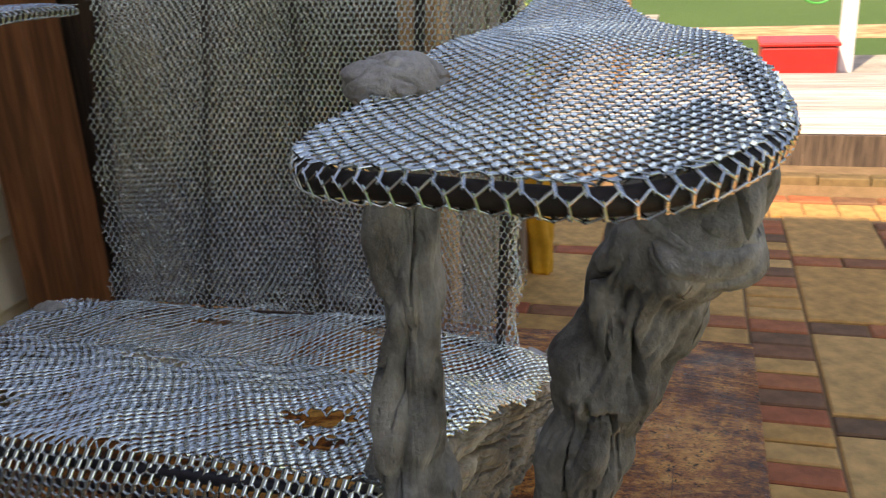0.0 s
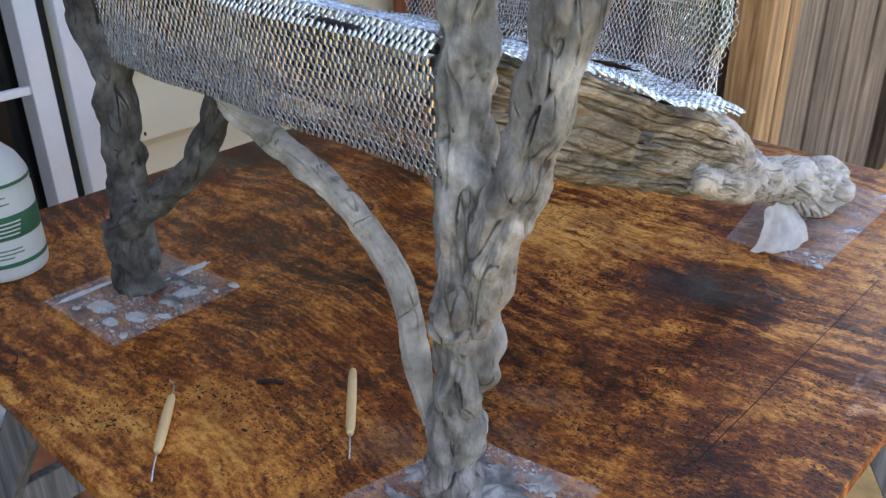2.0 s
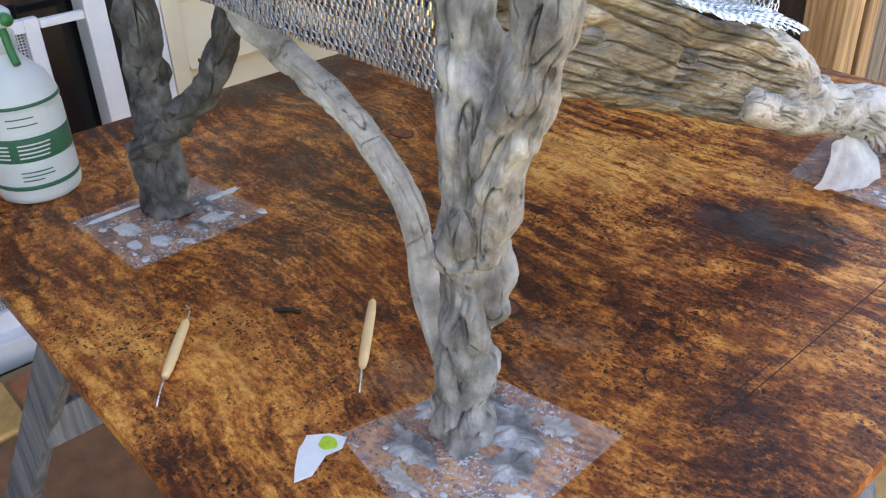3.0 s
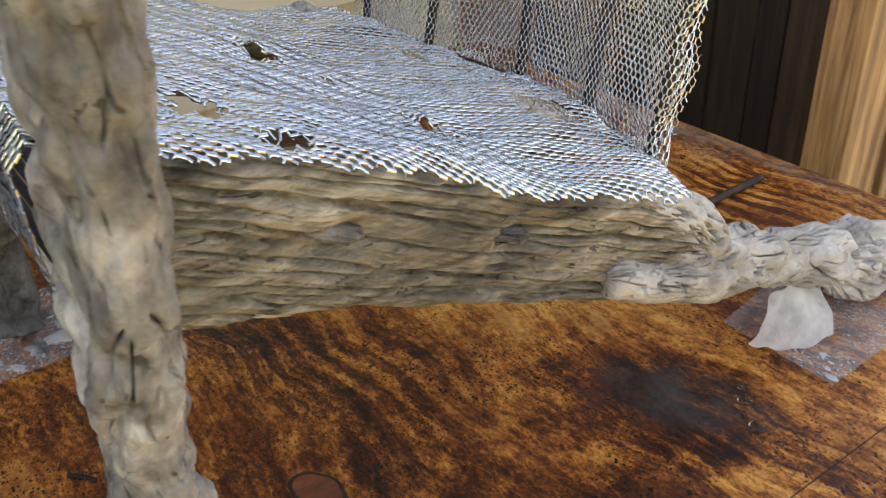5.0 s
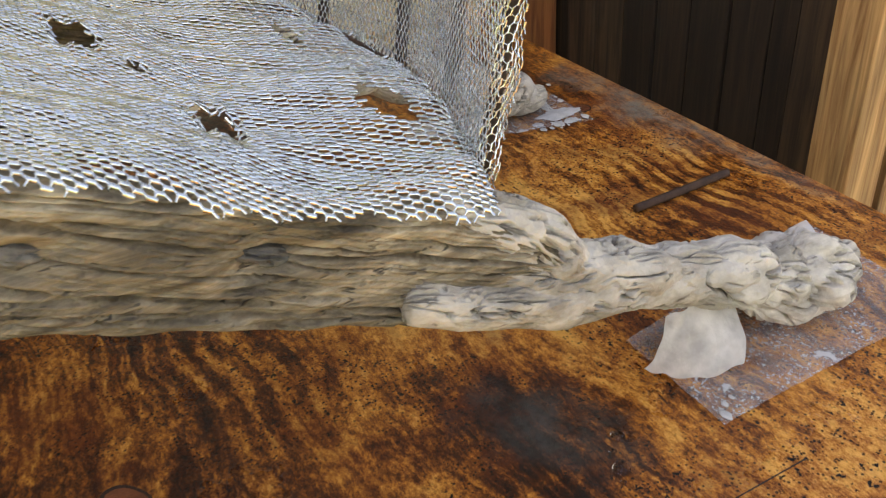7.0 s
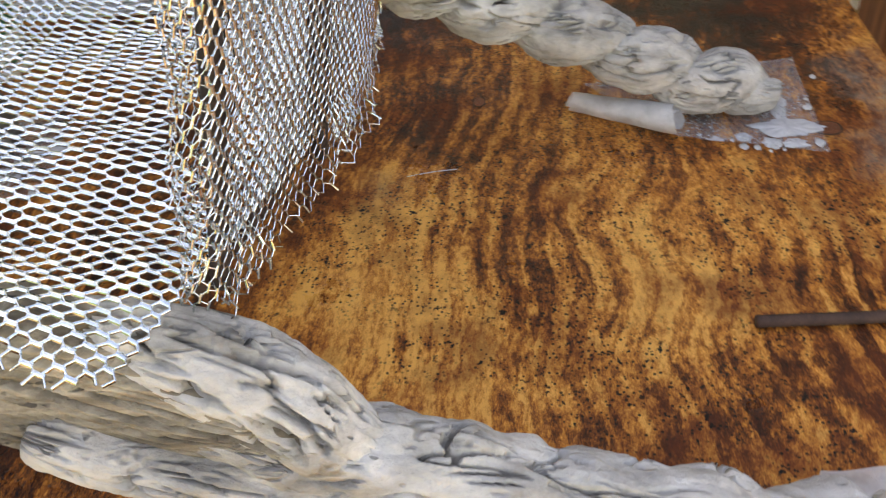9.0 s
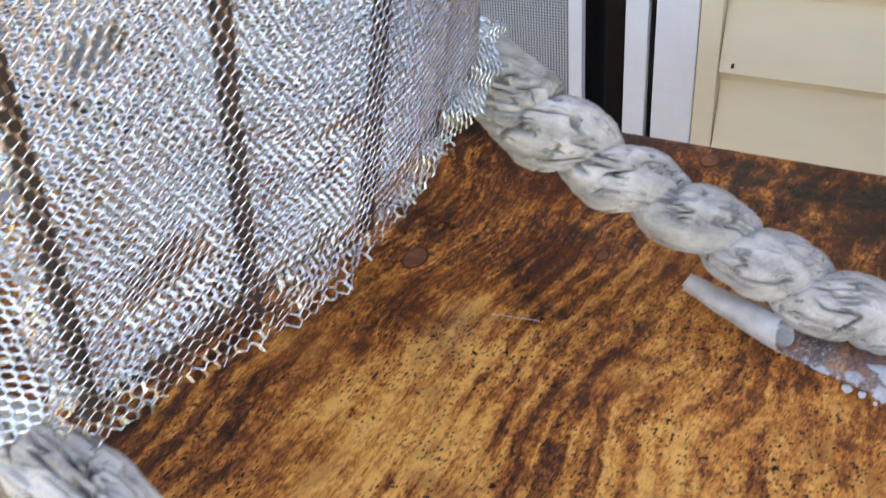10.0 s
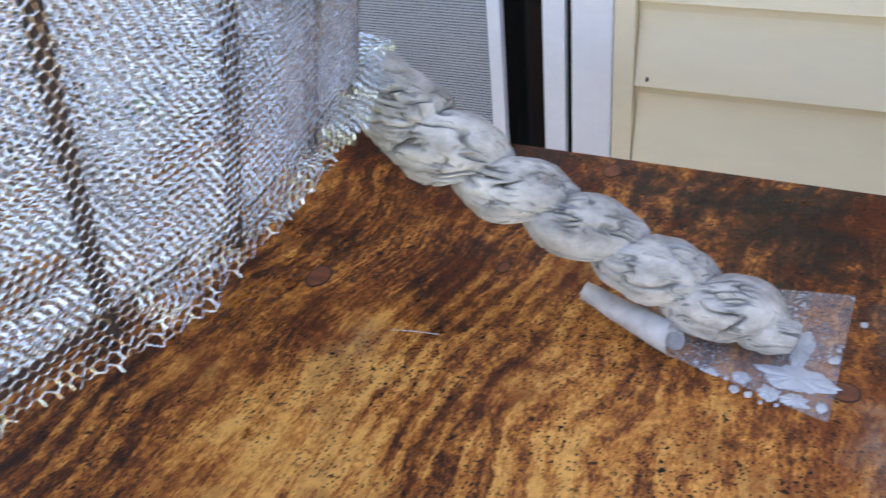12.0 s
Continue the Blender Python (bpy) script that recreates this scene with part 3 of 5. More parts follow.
# glazed door with a screen panel
door = thing("door_1", "dark glazed sliding door with white frame and insect screen", "door", kind="structure")
part("glass", box(-1.37, -1.362, -0.85, 0.945, 0.03, 2.05), DARK_GLASS, door)
part("casing", box(SIDING_X - 0.02, SIDING_X + 0.022, 0.978, 1.069, -0.03, 2.14, 0.004), WHITE_PAINT, door)
part("casing", box(SIDING_X - 0.02, SIDING_X + 0.004, 0.985, 0.992, -0.03, 2.06), WHITE_PAINT, door)
part("jamb", box(-1.34, SIDING_X - 0.012, 0.900, 0.952, 0.03, 2.06, 0.003), WHITE_PAINT, door)
part("reveal", box(-1.36, SIDING_X - 0.03, 0.953, 0.977, 0.0, 2.06), DARK_GLASS, door)
part("sill", box(-1.39, SIDING_X + 0.03, -0.85, 1.06, -0.05, 0.03, 0.004), WHITE_PAINT, door)
part("head", box(-1.34, SIDING_X + 0.01, -0.85, 0.97, 2.05, 2.12, 0.004), WHITE_PAINT, door)

screen = thing("screen_panel", "white framed insect screen standing in front of the glazed door", "screen", (-1.285, 0.034, -0.028))


def screen_panel():
    for y0, y1, z0, z1 in ((0.728, 0.762, 0.05, 0.795), (-0.30, -0.266, 0.05, 0.795), (-0.266, 0.728, 0.765, 0.795), (-0.266, 0.728, 0.05, 0.11)):
        part("frame", box(-0.012, 0.012, y0, y1, z0, z1, 0.003), WHITE_PAINT, screen)
    part("latch_bar", box(-0.006, 0.012, 0.764, 0.872, 0.768, 0.788, 0.003), WHITE_PAINT, screen)
    verts, faces = [], []
    w = 0.0017
    step = 0.0070
    ny, nz = int(0.994 / step), int(0.655 / step)
    for a in range(ny):
        y = -0.266 + (a + 0.5) * step
        k = len(verts)
        verts += [(0, y - w, 0.11), (0, y + w, 0.11), (0, y + w, 0.765), (0, y - w, 0.765)]
        faces.append((k, k + 1, k + 2, k + 3))
    for a in range(nz):
        z = 0.11 + (a + 0.5) * step
        k = len(verts)
        verts += [(0.0008, -0.266, z - w), (0.0008, 0.728, z - w), (0.0008, 0.728, z + w), (0.0008, -0.266, z + w)]
        faces.append((k, k + 1, k + 2, k + 3))
    put("mesh", verts, faces, SCREEN_GREY, screen, "pale perforated screen mesh")


screen_panel()

# corner post and fences
post = thing("corner_post", "orange-brown stained wooden post at the end of the siding", "post", (-1.08, 2.05, 0))
part("shaft", box(-0.092, 0.075, -0.07, 0.07, -0.05, 2.6, 0.006), POST_STAIN, post)

fence_back = thing("fence_back", "brown board fence behind the table, its shadow put into the colour", "fence", (0, 2.16, 0), kind="structure")
fence_side = thing("fence_side", "pine and weathered board fence beside the patio", "fence", kind="structure")

# table on trestles
TX0, TX1, TY0, TY1 = -0.605, 0.645, 0.35, 1.71
table = thing("work_table", "stained plywood work table with knots and cement stains", "table", (0, 0, 0))


def table_top():
    part("tabletop", box(TX0, TX1, TY0, TY1, TOP - 0.019, TOP, 0.0015), PLYWOOD, table, "brown stained plywood sheet")
    for x, y, rx, ry, turn in ((0.237, 0.754, 0.032, 0.021, 20), (-0.210, 0.985, 0.023, 0.016, 10), (-0.566, 1.260, 0.020, 0.014, 0), (-0.55, 1.15, 0.018, 0.011, 0),
                               (-0.212, 1.598, 0.0165, 0.015, 80), (-0.30, 1.20, 0.012, 0.008, 0)):
        n = 28
        c, w = math.cos(radians(turn)), math.sin(radians(turn))
        outline = [(1 + 0.10 * noise.noise(Vector((math.cos(a) * 1.5 + x * 40, math.sin(a) * 1.5, y * 40))), a) for a in np.linspace(0, 2 * math.pi, n, endpoint=False)]
        for grow, top, name, m, label in ((1.0, 0.0005, "knot_ring", KNOT_RING, "dark ring of a knot"), (0.84, 0.0010, "knot", PLUG, "reddish oval knot in the wood")):
            ring = [(x + k * grow * (c * rx * math.cos(a) - w * ry * math.sin(a)), y + k * grow * (w * rx * math.cos(a) + c * ry * math.sin(a))) for k, a in outline]
            verts = [(px, py, TOP - 0.002) for px, py in ring] + [(px, py, TOP + top) for px, py in ring]
            put(name, verts, [tuple(range(n, 2 * n))] + [(i, (i + 1) % n, n + (i + 1) % n, n + i) for i in range(n)], m, table, label)
    # saw cuts near the free edge
    part("saw_cut", box(0.5165, 0.5177, 0.765, 1.30, TOP - 0.001, TOP + 0.0004), TWIG, table, "thin dark saw cut")
    part("saw_cut", box(0.5050, 0.5060, 0.76, 0.885, TOP - 0.001, TOP + 0.0004), TWIG, table, "thin dark saw cut")


table_top()


def trestle(y):
    t = thing("trestle", "grey weathered wooden trestle under the table", "trestle", (0, y, 0), "trestles")
    part("cross_beam", box(-0.40, 0.44, -0.035, 0.035, TOP - 0.11, TOP - 0.0195, 0.003), TRESTLE_WOOD, t)
    for sx, x in ((-1, -0.27), (1, 0.31)):
        for sy in (-1, 1):
            part("leg", beam((x, sy * 0.055, TOP - 0.03), (x + sx * 0.33, sy * 0.235, 0.0), 0.035, 0.050), TRESTLE_WOOD, t)
        part("stretcher", beam((x + sx * 0.15, -0.15, 0.36), (x + sx * 0.15, 0.15, 0.36), 0.022, 0.07), TRESTLE_WOOD, t)
    return t


trestle(0.525)
trestle(1.42)

# ---- the chair ----
chair = thing("garden_chair", "unfinished cement branch chair with bare metal lath seat and back", "chair", (0, 0, TOP))
def down(points):
    return [(p[0], p[1], p[2] - TOP, *p[3:]) for p in points]


def seat_z(y):
    return np.interp(y, (0.50, 0.57, 0.65, 0.75, 0.85, 0.95, 1.07, 1.2), (1.222, 1.206, 1.186, 1.155, 1.110, 1.064, 1.032, 1.02))


BACK_RODS = ((-0.185, -0.195, 0.0052), (-0.073, -0.060, 0.0062), (0.078, 0.040, 0.0064), (0.200, 0.215, 0.0064), (0.318, 0.326, 0.0058))   # foot, head, radius
SEAT_HOLES = ((0.040, 0.840, 0.040, 0.016), (0.225, 0.908, 0.034, 0.013), (0.206, 1.060, 0.044, 0.019), (-0.022, 1.056, 0.036, 0.010), (0.008, 0.650, 0.042, 0.016),
              (0.275, 0.694, 0.022, 0.014), (0.105, 0.877, 0.010, 0.006), (0.300, 0.645, 0.014, 0.010), (0.345, 0.722, 0.012, 0.012))


def foot_y(x):
    """The line on which the backrest stands, seen from above."""
    return np.interp(x, (-0.22, -0.15, -0.075, 0.0, 0.085, 0.15, 0.203, 0.27, 0.333, 0.38), (1.078, 1.098, 1.114, 1.126, 1.131, 1.130, 1.122, 1.104, 1.082, 1.062))


def back_y(x, rise):
    """Depth of the backrest at a height over its foot; it leans back, and its hem flares out below the seat."""
    up = np.maximum(rise, 0)
    return foot_y(x) + 0.20 * up + 0.004 * np.sin(x * 19 + rise * 6) + 0.10 * np.maximum(-rise, 0)


def build_chair():
    # front legs fork into an inner post and an outer branch under the armrest
    limb("front_leg", down([(0.362, 0.587, 0.75, 0.027), (0.364, 0.588, 0.80, 0.025), (0.370, 0.589, 0.86, 0.025), (0.374, 0.589, 0.92, 0.027), (0.377, 0.589, 0.98, 0.026),
                            (0.376, 0.589, 1.03, 0.024), (0.372, 0.589, 1.09, 0.0225), (0.372, 0.592, 1.14, 0.022), (0.374, 0.595, 1.20, 0.021), (0.379, 0.597, 1.25, 0.0185), (0.382, 0.596, 1.29, 0.0150),
                            (0.382, 0.596, 1.33, 0.0165), (0.382, 0.598, 1.37, 0.0165), (0.383, 0.604, 1.40, 0.020), (0.384, 0.610, 1.413, 0.014)]), CEMENT_GREY, chair, 1, "grey cement branch leg", lump=0.44)
    limb("fork_branch", down([(0.392, 0.587, 0.955, 0.013), (0.404, 0.587, 1.01, 0.019), (0.422, 0.586, 1.07, 0.021), (0.445, 0.585, 1.13, 0.0215), (0.464, 0.585, 1.19, 0.0205), (0.476, 0.587, 1.245, 0.0225),
                              (0.487, 0.585, 1.285, 0.025), (0.500, 0.580, 1.325, 0.0255), (0.514, 0.570, 1.360, 0.029), (0.526, 0.560, 1.388, 0.027), (0.530, 0.552, 1.410, 0.024)]), CEMENT_GREY, chair, 2, "grey cement fork under the armrest", lump=0.30, crack=0.34)
    limb("knuckle", down([(0.505, 0.566, 1.378, 0.020), (0.524, 0.560, 1.368, 0.026), (0.540, 0.556, 1.364, 0.020), (0.548, 0.554, 1.366, 0.012)]), CEMENT_GREY, chair, 3)
    # leg and fork nearest the house: shade there is in the cement colour
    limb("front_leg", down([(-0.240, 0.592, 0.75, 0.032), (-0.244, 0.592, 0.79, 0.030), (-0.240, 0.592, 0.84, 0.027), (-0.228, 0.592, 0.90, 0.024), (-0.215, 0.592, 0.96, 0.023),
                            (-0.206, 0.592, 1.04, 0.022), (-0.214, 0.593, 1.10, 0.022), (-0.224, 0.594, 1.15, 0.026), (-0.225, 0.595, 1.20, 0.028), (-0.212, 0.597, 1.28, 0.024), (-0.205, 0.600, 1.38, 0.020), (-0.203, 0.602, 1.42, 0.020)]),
         CEMENT_SHADED, chair, 4, "cement branch leg, its shade put into the colour")
    limb("fork_branch", down([(-0.225, 0.594, 1.13, 0.022), (-0.255, 0.594, 1.19, 0.026), (-0.290, 0.594, 1.25, 0.026), (-0.320, 0.592, 1.34, 0.024), (-0.330, 0.585, 1.412, 0.024)]), CEMENT_SHADED, chair, 5)
    # braces under the front rail
    limb("brace", down([(0.010, 0.600, 1.100, 0.0141), (0.034, 0.602, 1.080, 0.0158), (0.107, 0.605, 1.049, 0.0141), (0.176, 0.607, 1.026, 0.0132), (0.227, 0.608, 0.996, 0.0132),
                        (0.272, 0.607, 0.958, 0.0132), (0.295, 0.602, 0.917, 0.0132), (0.315, 0.593, 0.869, 0.0123), (0.336, 0.587, 0.823, 0.0079)]), CEMENT_PALE, chair, 6, "slender pale grey cement brace", 110, lump=0.24, crack=0.32)
    # house-side brace, also darkened by colour for its shade
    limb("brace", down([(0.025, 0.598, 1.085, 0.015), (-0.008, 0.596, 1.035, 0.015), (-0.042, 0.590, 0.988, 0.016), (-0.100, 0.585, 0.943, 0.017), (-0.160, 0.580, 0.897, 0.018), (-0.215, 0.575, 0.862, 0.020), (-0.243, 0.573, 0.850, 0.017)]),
         CEMENT_SHADED, chair, 7, "cement brace, its shade put into the colour", 110)
    # side aprons, a carved plank that runs into a twisted rear leg
    plank = apron("apron", 0.352, 0.024, CEMENT_TAN, 11, y_to=1.15)
    # dark plugs stand for the shade inside the carved knot pits
    for n, (y, z) in enumerate(((0.743, 1.094), (0.889, 1.039))):
        limb("knot", down([(0.357, y - 0.022, z + 0.008, 0.003), (0.361, y - 0.009, z + 0.004, 0.0070), (0.3605, y + 0.008, z - 0.003, 0.0078), (0.357, y + 0.022, z - 0.009, 0.003)]),
             CEMENT_SHADED, plank, 31 + n, "carved knot, the shade of its pit put into the colour", 60, 0.0012, 0.40, 0.5, carve=1.4)
    apron("apron", -0.172, 0.016, CEMENT_TAN, 19, 0.61, -0.20, 1.04)
    leg = limb("rear_leg", down([(0.358, 1.06, 0.958, 0.016), (0.356, 1.10, 0.937, 0.026), (0.354, 1.14, 0.916, 0.031), (0.351, 1.18, 0.900, 0.034), (0.350, 1.22, 0.886, 0.034), (0.349, 1.255, 0.872, 0.031), (0.349, 1.285, 0.861, 0.030),
                                 (0.350, 1.315, 0.852, 0.033), (0.350, 1.35, 0.841, 0.036), (0.349, 1.385, 0.826, 0.034), (0.348, 1.43, 0.808, 0.026)]),
               CEMENT_PALE, chair, 12, "pale gnarled cement rear leg", 200, 0.0016, 0.20, 0.30, carve=1.5)
    limb("foot_clump", down([(0.350, 1.375, 0.822, 0.014), (0.350, 1.40, 0.812, 0.038), (0.350, 1.44, 0.797, 0.045), (0.350, 1.485, 0.787, 0.045), (0.349, 1.525, 0.776, 0.036), (0.348, 1.552, 0.767, 0.016)]),
         CEMENT_PALE, leg, 27, "rough pitted cement foot", 180, 0.0018, 0.26, 0.30, carve=2.0)
    limb("knuckle", down([(0.348, 0.985, 1.024, 0.008), (0.346, 1.015, 1.018, 0.018), (0.345, 1.065, 0.997, 0.027), (0.346, 1.105, 0.970, 0.031), (0.350, 1.140, 0.938, 0.028), (0.354, 1.172, 0.908, 0.014)]), CEMENT_PALE, chair, 13, "", 130, 0.0018, 0.12, 0.26, carve=1.7)
    limb("knuckle", down([(0.374, 0.984, 0.966, 0.009), (0.375, 0.992, 0.963, 0.0165), (0.375, 1.03, 0.945, 0.019), (0.372, 1.08, 0.924, 0.020), (0.367, 1.13, 0.903, 0.023), (0.361, 1.18, 0.884, 0.020), (0.356, 1.225, 0.875, 0.011)]), CEMENT_PALE, chair, 14, "", 130, 0.0018, 0.12, 0.26, carve=1.7)
    limb("rear_leg", down([(-0.250, 1.03, 1.060, 0.016), (-0.256, 1.06, 1.020, 0.036), (-0.260, 1.11, 0.970, 0.046), (-0.262, 1.18, 0.922, 0.043), (-0.262, 1.24, 0.890, 0.037), (-0.260, 1.31, 0.862, 0.037),
                           (-0.258, 1.38, 0.830, 0.037), (-0.256, 1.44, 0.803, 0.038), (-0.254, 1.50, 0.786, 0.034), (-0.252, 1.545, 0.773, 0.016)]), CEMENT_PALE, chair, 15, "pale twisted cement rear leg", 200, 0.0020, 0.10, 0.20, rope=0.46, pitch=0.086, calm=0.12, carve=1.5)
    bm = bmesh.new()
    bmesh.ops.create_icosphere(bm, subdivisions=5, radius=1)
    for v in bm.verts:
        p = v.co.copy()
        k = 1 + 0.16 * noise.noise(p * 1.3 + Vector((3, 1, 0))) - 0.15 * max(0.0, 1 - abs(noise.noise(p * 1.3 + Vector((0, 5, 2)))) / 0.07) + 0.03 * noise.noise(p * 8)
        v.co = Vector((0.378 + p.x * k * 0.027, 0.606 + p.y * k * 0.023, 1.4225 - TOP + p.z * k * 0.0145))
    part("knob", bm, CEMENT_PALE, chair, "round cement knob on the armrest", True)
    # steel rods
    tube("rod", down([(-0.18, 0.577, 1.196), (0.1, 0.574, 1.199), (0.36, 0.577, 1.196)]), 0.0042, STEEL_DARK, chair, "dark steel reinforcing rod")
    for low, high, r in BACK_RODS:
        tube("rod", down([(low + (high - low) * k / 0.5, back_y(low, max(k, 0)) + 0.004, 1.022 + k) for k in (0.0, 0.03, 0.06, 0.12, 0.18, 0.25, 0.33, 0.43, 0.535)]), r, ROD, chair)
    tube("rod", down([(-0.20, 1.176, 1.55), (0.09, 1.186, 1.555), (0.365, 1.180, 1.55)]), 0.0055, STEEL_DARK, chair)
    tube("rod", down([(-0.24, 1.070, 1.040), (-0.10, 1.106, 1.036), (0.08, 1.126, 1.032), (0.24, 1.108, 1.030), (0.325, 1.078, 1.022)]), 0.0045, RUST, chair)
    for y, z, r in ((0.588, 1.093, 0.0052), (0.588, 1.122, 0.0034), (0.586, 1.150, 0.0034), (0.584, 1.175, 0.0032)):
        tube("rod", down([(-0.172, y, z + 0.002), (0.1, y - 0.003, z - 0.001), (0.352, y, z)]), r, STEEL_DARK, chair)

    # seat and front apron in one bent sheet
    prof_y = np.array([0.574, 0.568, 0.566, 0.578, 0.65, 0.75, 0.85, 0.95, 1.02, 1.044, 1.052, 1.060])
    prof_z = np.array([1.088, 1.145, 1.193, 1.209, 1.186, 1.155, 1.110, 1.064, 1.046, 1.036, 1.018, 1.000])
    prof_s = np.r_[0, np.cumsum(np.hypot(np.diff(prof_y), np.diff(prof_z)))]
    fold, rear, tail = prof_s[3], prof_s[9], prof_s[-1]

    def seat(u, v):
        y, z = np.interp(v, prof_s, prof_y), np.interp(v, prof_s, prof_z)
        back = np.clip((y - 0.6) / 0.46, 0, 1)
        left = np.clip((0.09 - u) / 0.29, 0, 1)
        x = u - 0.10 * left * back
        x = x + np.where(u > 0.09, 0.03 * np.clip((u - 0.09) / 0.29, 0, 1) * back, 0)
        edge = np.clip((u - 0.34) / 0.05, 0, 1)
        top = (v > fold) & (v < rear)
        z = z - 0.020 * edge ** 2 * top + 0.0045 * np.sin(u * 23 + 1) * np.sin(y * 17) * top + 0.010 * left * back * top
        z = z + (0.0016 * np.sin(u * 61 + y * 38) + 0.0011 * np.sin(u * 118 - y * 77)) * top - 0.002 * np.clip((u - 0.364) / 0.012, 0, 1.2) * top
        for hx, hy, rx, ry in SEAT_HOLES:
            q = np.sqrt(((x - hx) / rx) ** 2 + ((y - hy) / ry) ** 2)
            z = z + top * np.exp(-((q - 0.9) / 0.45) ** 2) * (0.0055 * np.sin(7 * np.arctan2(y - hy, x - hx) + hx * 40) - 0.003)
        z = z + np.where(v > rear, 0.006 * np.sin(u * 26) + 0.004 * np.sin(u * 71 + v * 130), 0)
        y = y + np.where(v > rear, 0.003 * np.sin(u * 34 + 1) + 0.004 * np.sin(u * 93 + v * 110), 0) + 0.003 * np.sin(u * 30) * (v < fold)
        y = y + (foot_y(u) - 1.048) * np.clip((y - 0.93) / 0.10, 0, 1) * (v > fold)
        z = z + 0.010 * left * (v > rear)
        return np.stack([x, y, z - TOP], -1)

    def seat_keep(u, v):
        y, z = np.interp(v, prof_s, prof_y), np.interp(v, prof_s, prof_z)
        p = seat(u, v)
        ok = (u > -0.19) & (u < 0.369 + 0.003 * np.sin(v * 45) + 0.002 * np.sin(v * 151)) & (v < tail - 0.006 + 0.005 * np.sin(u * 40) + 0.003 * np.sin(u * 97))
        ok &= ~((v > rear - 0.004) & ((u > 0.305) | ((u > 0.165) & (u < 0.265))))
        ok &= (v > 0.004) & ~((v < fold) & ((u < -0.165) | (u > 0.368)))
        for hx, hy, rx, ry in SEAT_HOLES:
            wob = 1 + 0.25 * np.sin(8 * np.arctan2(p[:, 1] - hy, p[:, 0] - hx))
            ok &= ~((v > fold) & (((p[:, 0] - hx) / rx) ** 2 + ((p[:, 1] - hy) / ry) ** 2 < wob))
        return ok

    lath("seat_lath", seat, -0.20, 0.39, 0.0, tail, seat_keep, chair, "galvanised diamond mesh seat with torn holes", seed=3, tilt=-50.0, knuckle=-30.0,
         gain=lambda u, v: np.where((v > fold) & (v < rear), 1.62, np.where(v < fold, 1.2, 0.9)), bond=lambda u, v: np.where((v > fold) & (v < rear), 1.3, np.where(v < fold, 1.6, 0.8)))

    # backrest sheet
    def back(u, v):
        low = np.clip(-v / 0.05, 0, 1)
        y = back_y(u, v) + low * (0.006 * np.sin(u * 60) + 0.007 * np.sin(u * 143 + v * 160) + 0.005 * np.sin(u * 371 + v * 290))
        x = u + 0.006 * np.sin(v * 20) * np.clip((np.abs(u - 0.08) - 0.2) / 0.08, 0, 1)
        return np.stack([x, y, 1.022 + v - TOP], -1)

    def back_keep(u, v):
        return (v > -0.019 + 0.005 * np.sin(u * 31) + 0.05 * np.clip(u - 0.2, 0, 1)) & (u > -0.198 + 0.004 * np.sin(v * 90)) & (u < 0.337 + 0.004 * np.sin(v * 80 + 1))

    lath("backrest_lath", lambda u, v: back(u, v) - np.array([0, 0.005, 0]), -0.215, 0.368, -0.03, 0.54, lambda u, v: back_keep(u, v) & (v > 0.004), chair, "galvanised diamond mesh backrest", seed=4, tilt=34.0, knuckle=-36.0, gain=lambda u, v: 0.42 + 0 * u, bond=lambda u, v: 0.66 + 0 * u)
    lath("backrest_lath", lambda u, v: back(u, v) + np.array([0.002, 0.0115, 0.003]), -0.215, 0.368, -0.075, 0.54, lambda u, v: back_keep(u, v) & (v > 0.026 + 0.004 * np.sin(u * 45)), chair, "second layer of lath behind the rods", seed=9, tilt=62.0, knuckle=60.0,
         gain=lambda u, v: 0.80 + 0 * u, bond=lambda u, v: 0.80 + 0 * u)

    # frayed hem, bent under, of wider cells
    def hem_keep(u, v):
        return (v > -0.022 + 0.005 * np.sin(u * 31) + 0.05 * np.clip(u - 0.2, 0, 1)) & (u > -0.198) & (u < 0.330)

    lath("lath_hem", lambda u, v: back(u, v) + np.array([0.001, 0.010, 0.002]), -0.215, 0.35, -0.035, 0.030, hem_keep, chair, "dark frayed lower hem of the lath", wide=0.0092, high=0.0150, seed=21, tilt=8.0, knuckle=0.0,
         gain=lambda u, v: 0.62 + 0 * u, bond=lambda u, v: 0.55 + 0 * u)

    # the free side edge folded back over the last rod
    def edge(u, v):
        return np.stack([0.338 + 0.003 * np.sin(v * 80 + 1) - 260 * (u - 0.003) ** 2 * 0.2, back_y(0.336, v) + u, 1.022 + v - TOP], -1)

    lath("lath_edge", edge, -0.0075, 0.0145, 0.004, 0.54, lambda u, v: u < 0.012, chair, "lath edge folded over the side rod", seed=31, tilt=40.0, knuckle=10.0, gain=lambda u, v: 0.5 + 0 * u, bond=lambda u, v: 0.55 + 0 * u)

    # armrests: a teardrop sheet folded over a rod
    armrest(1)
    armrest(-1)


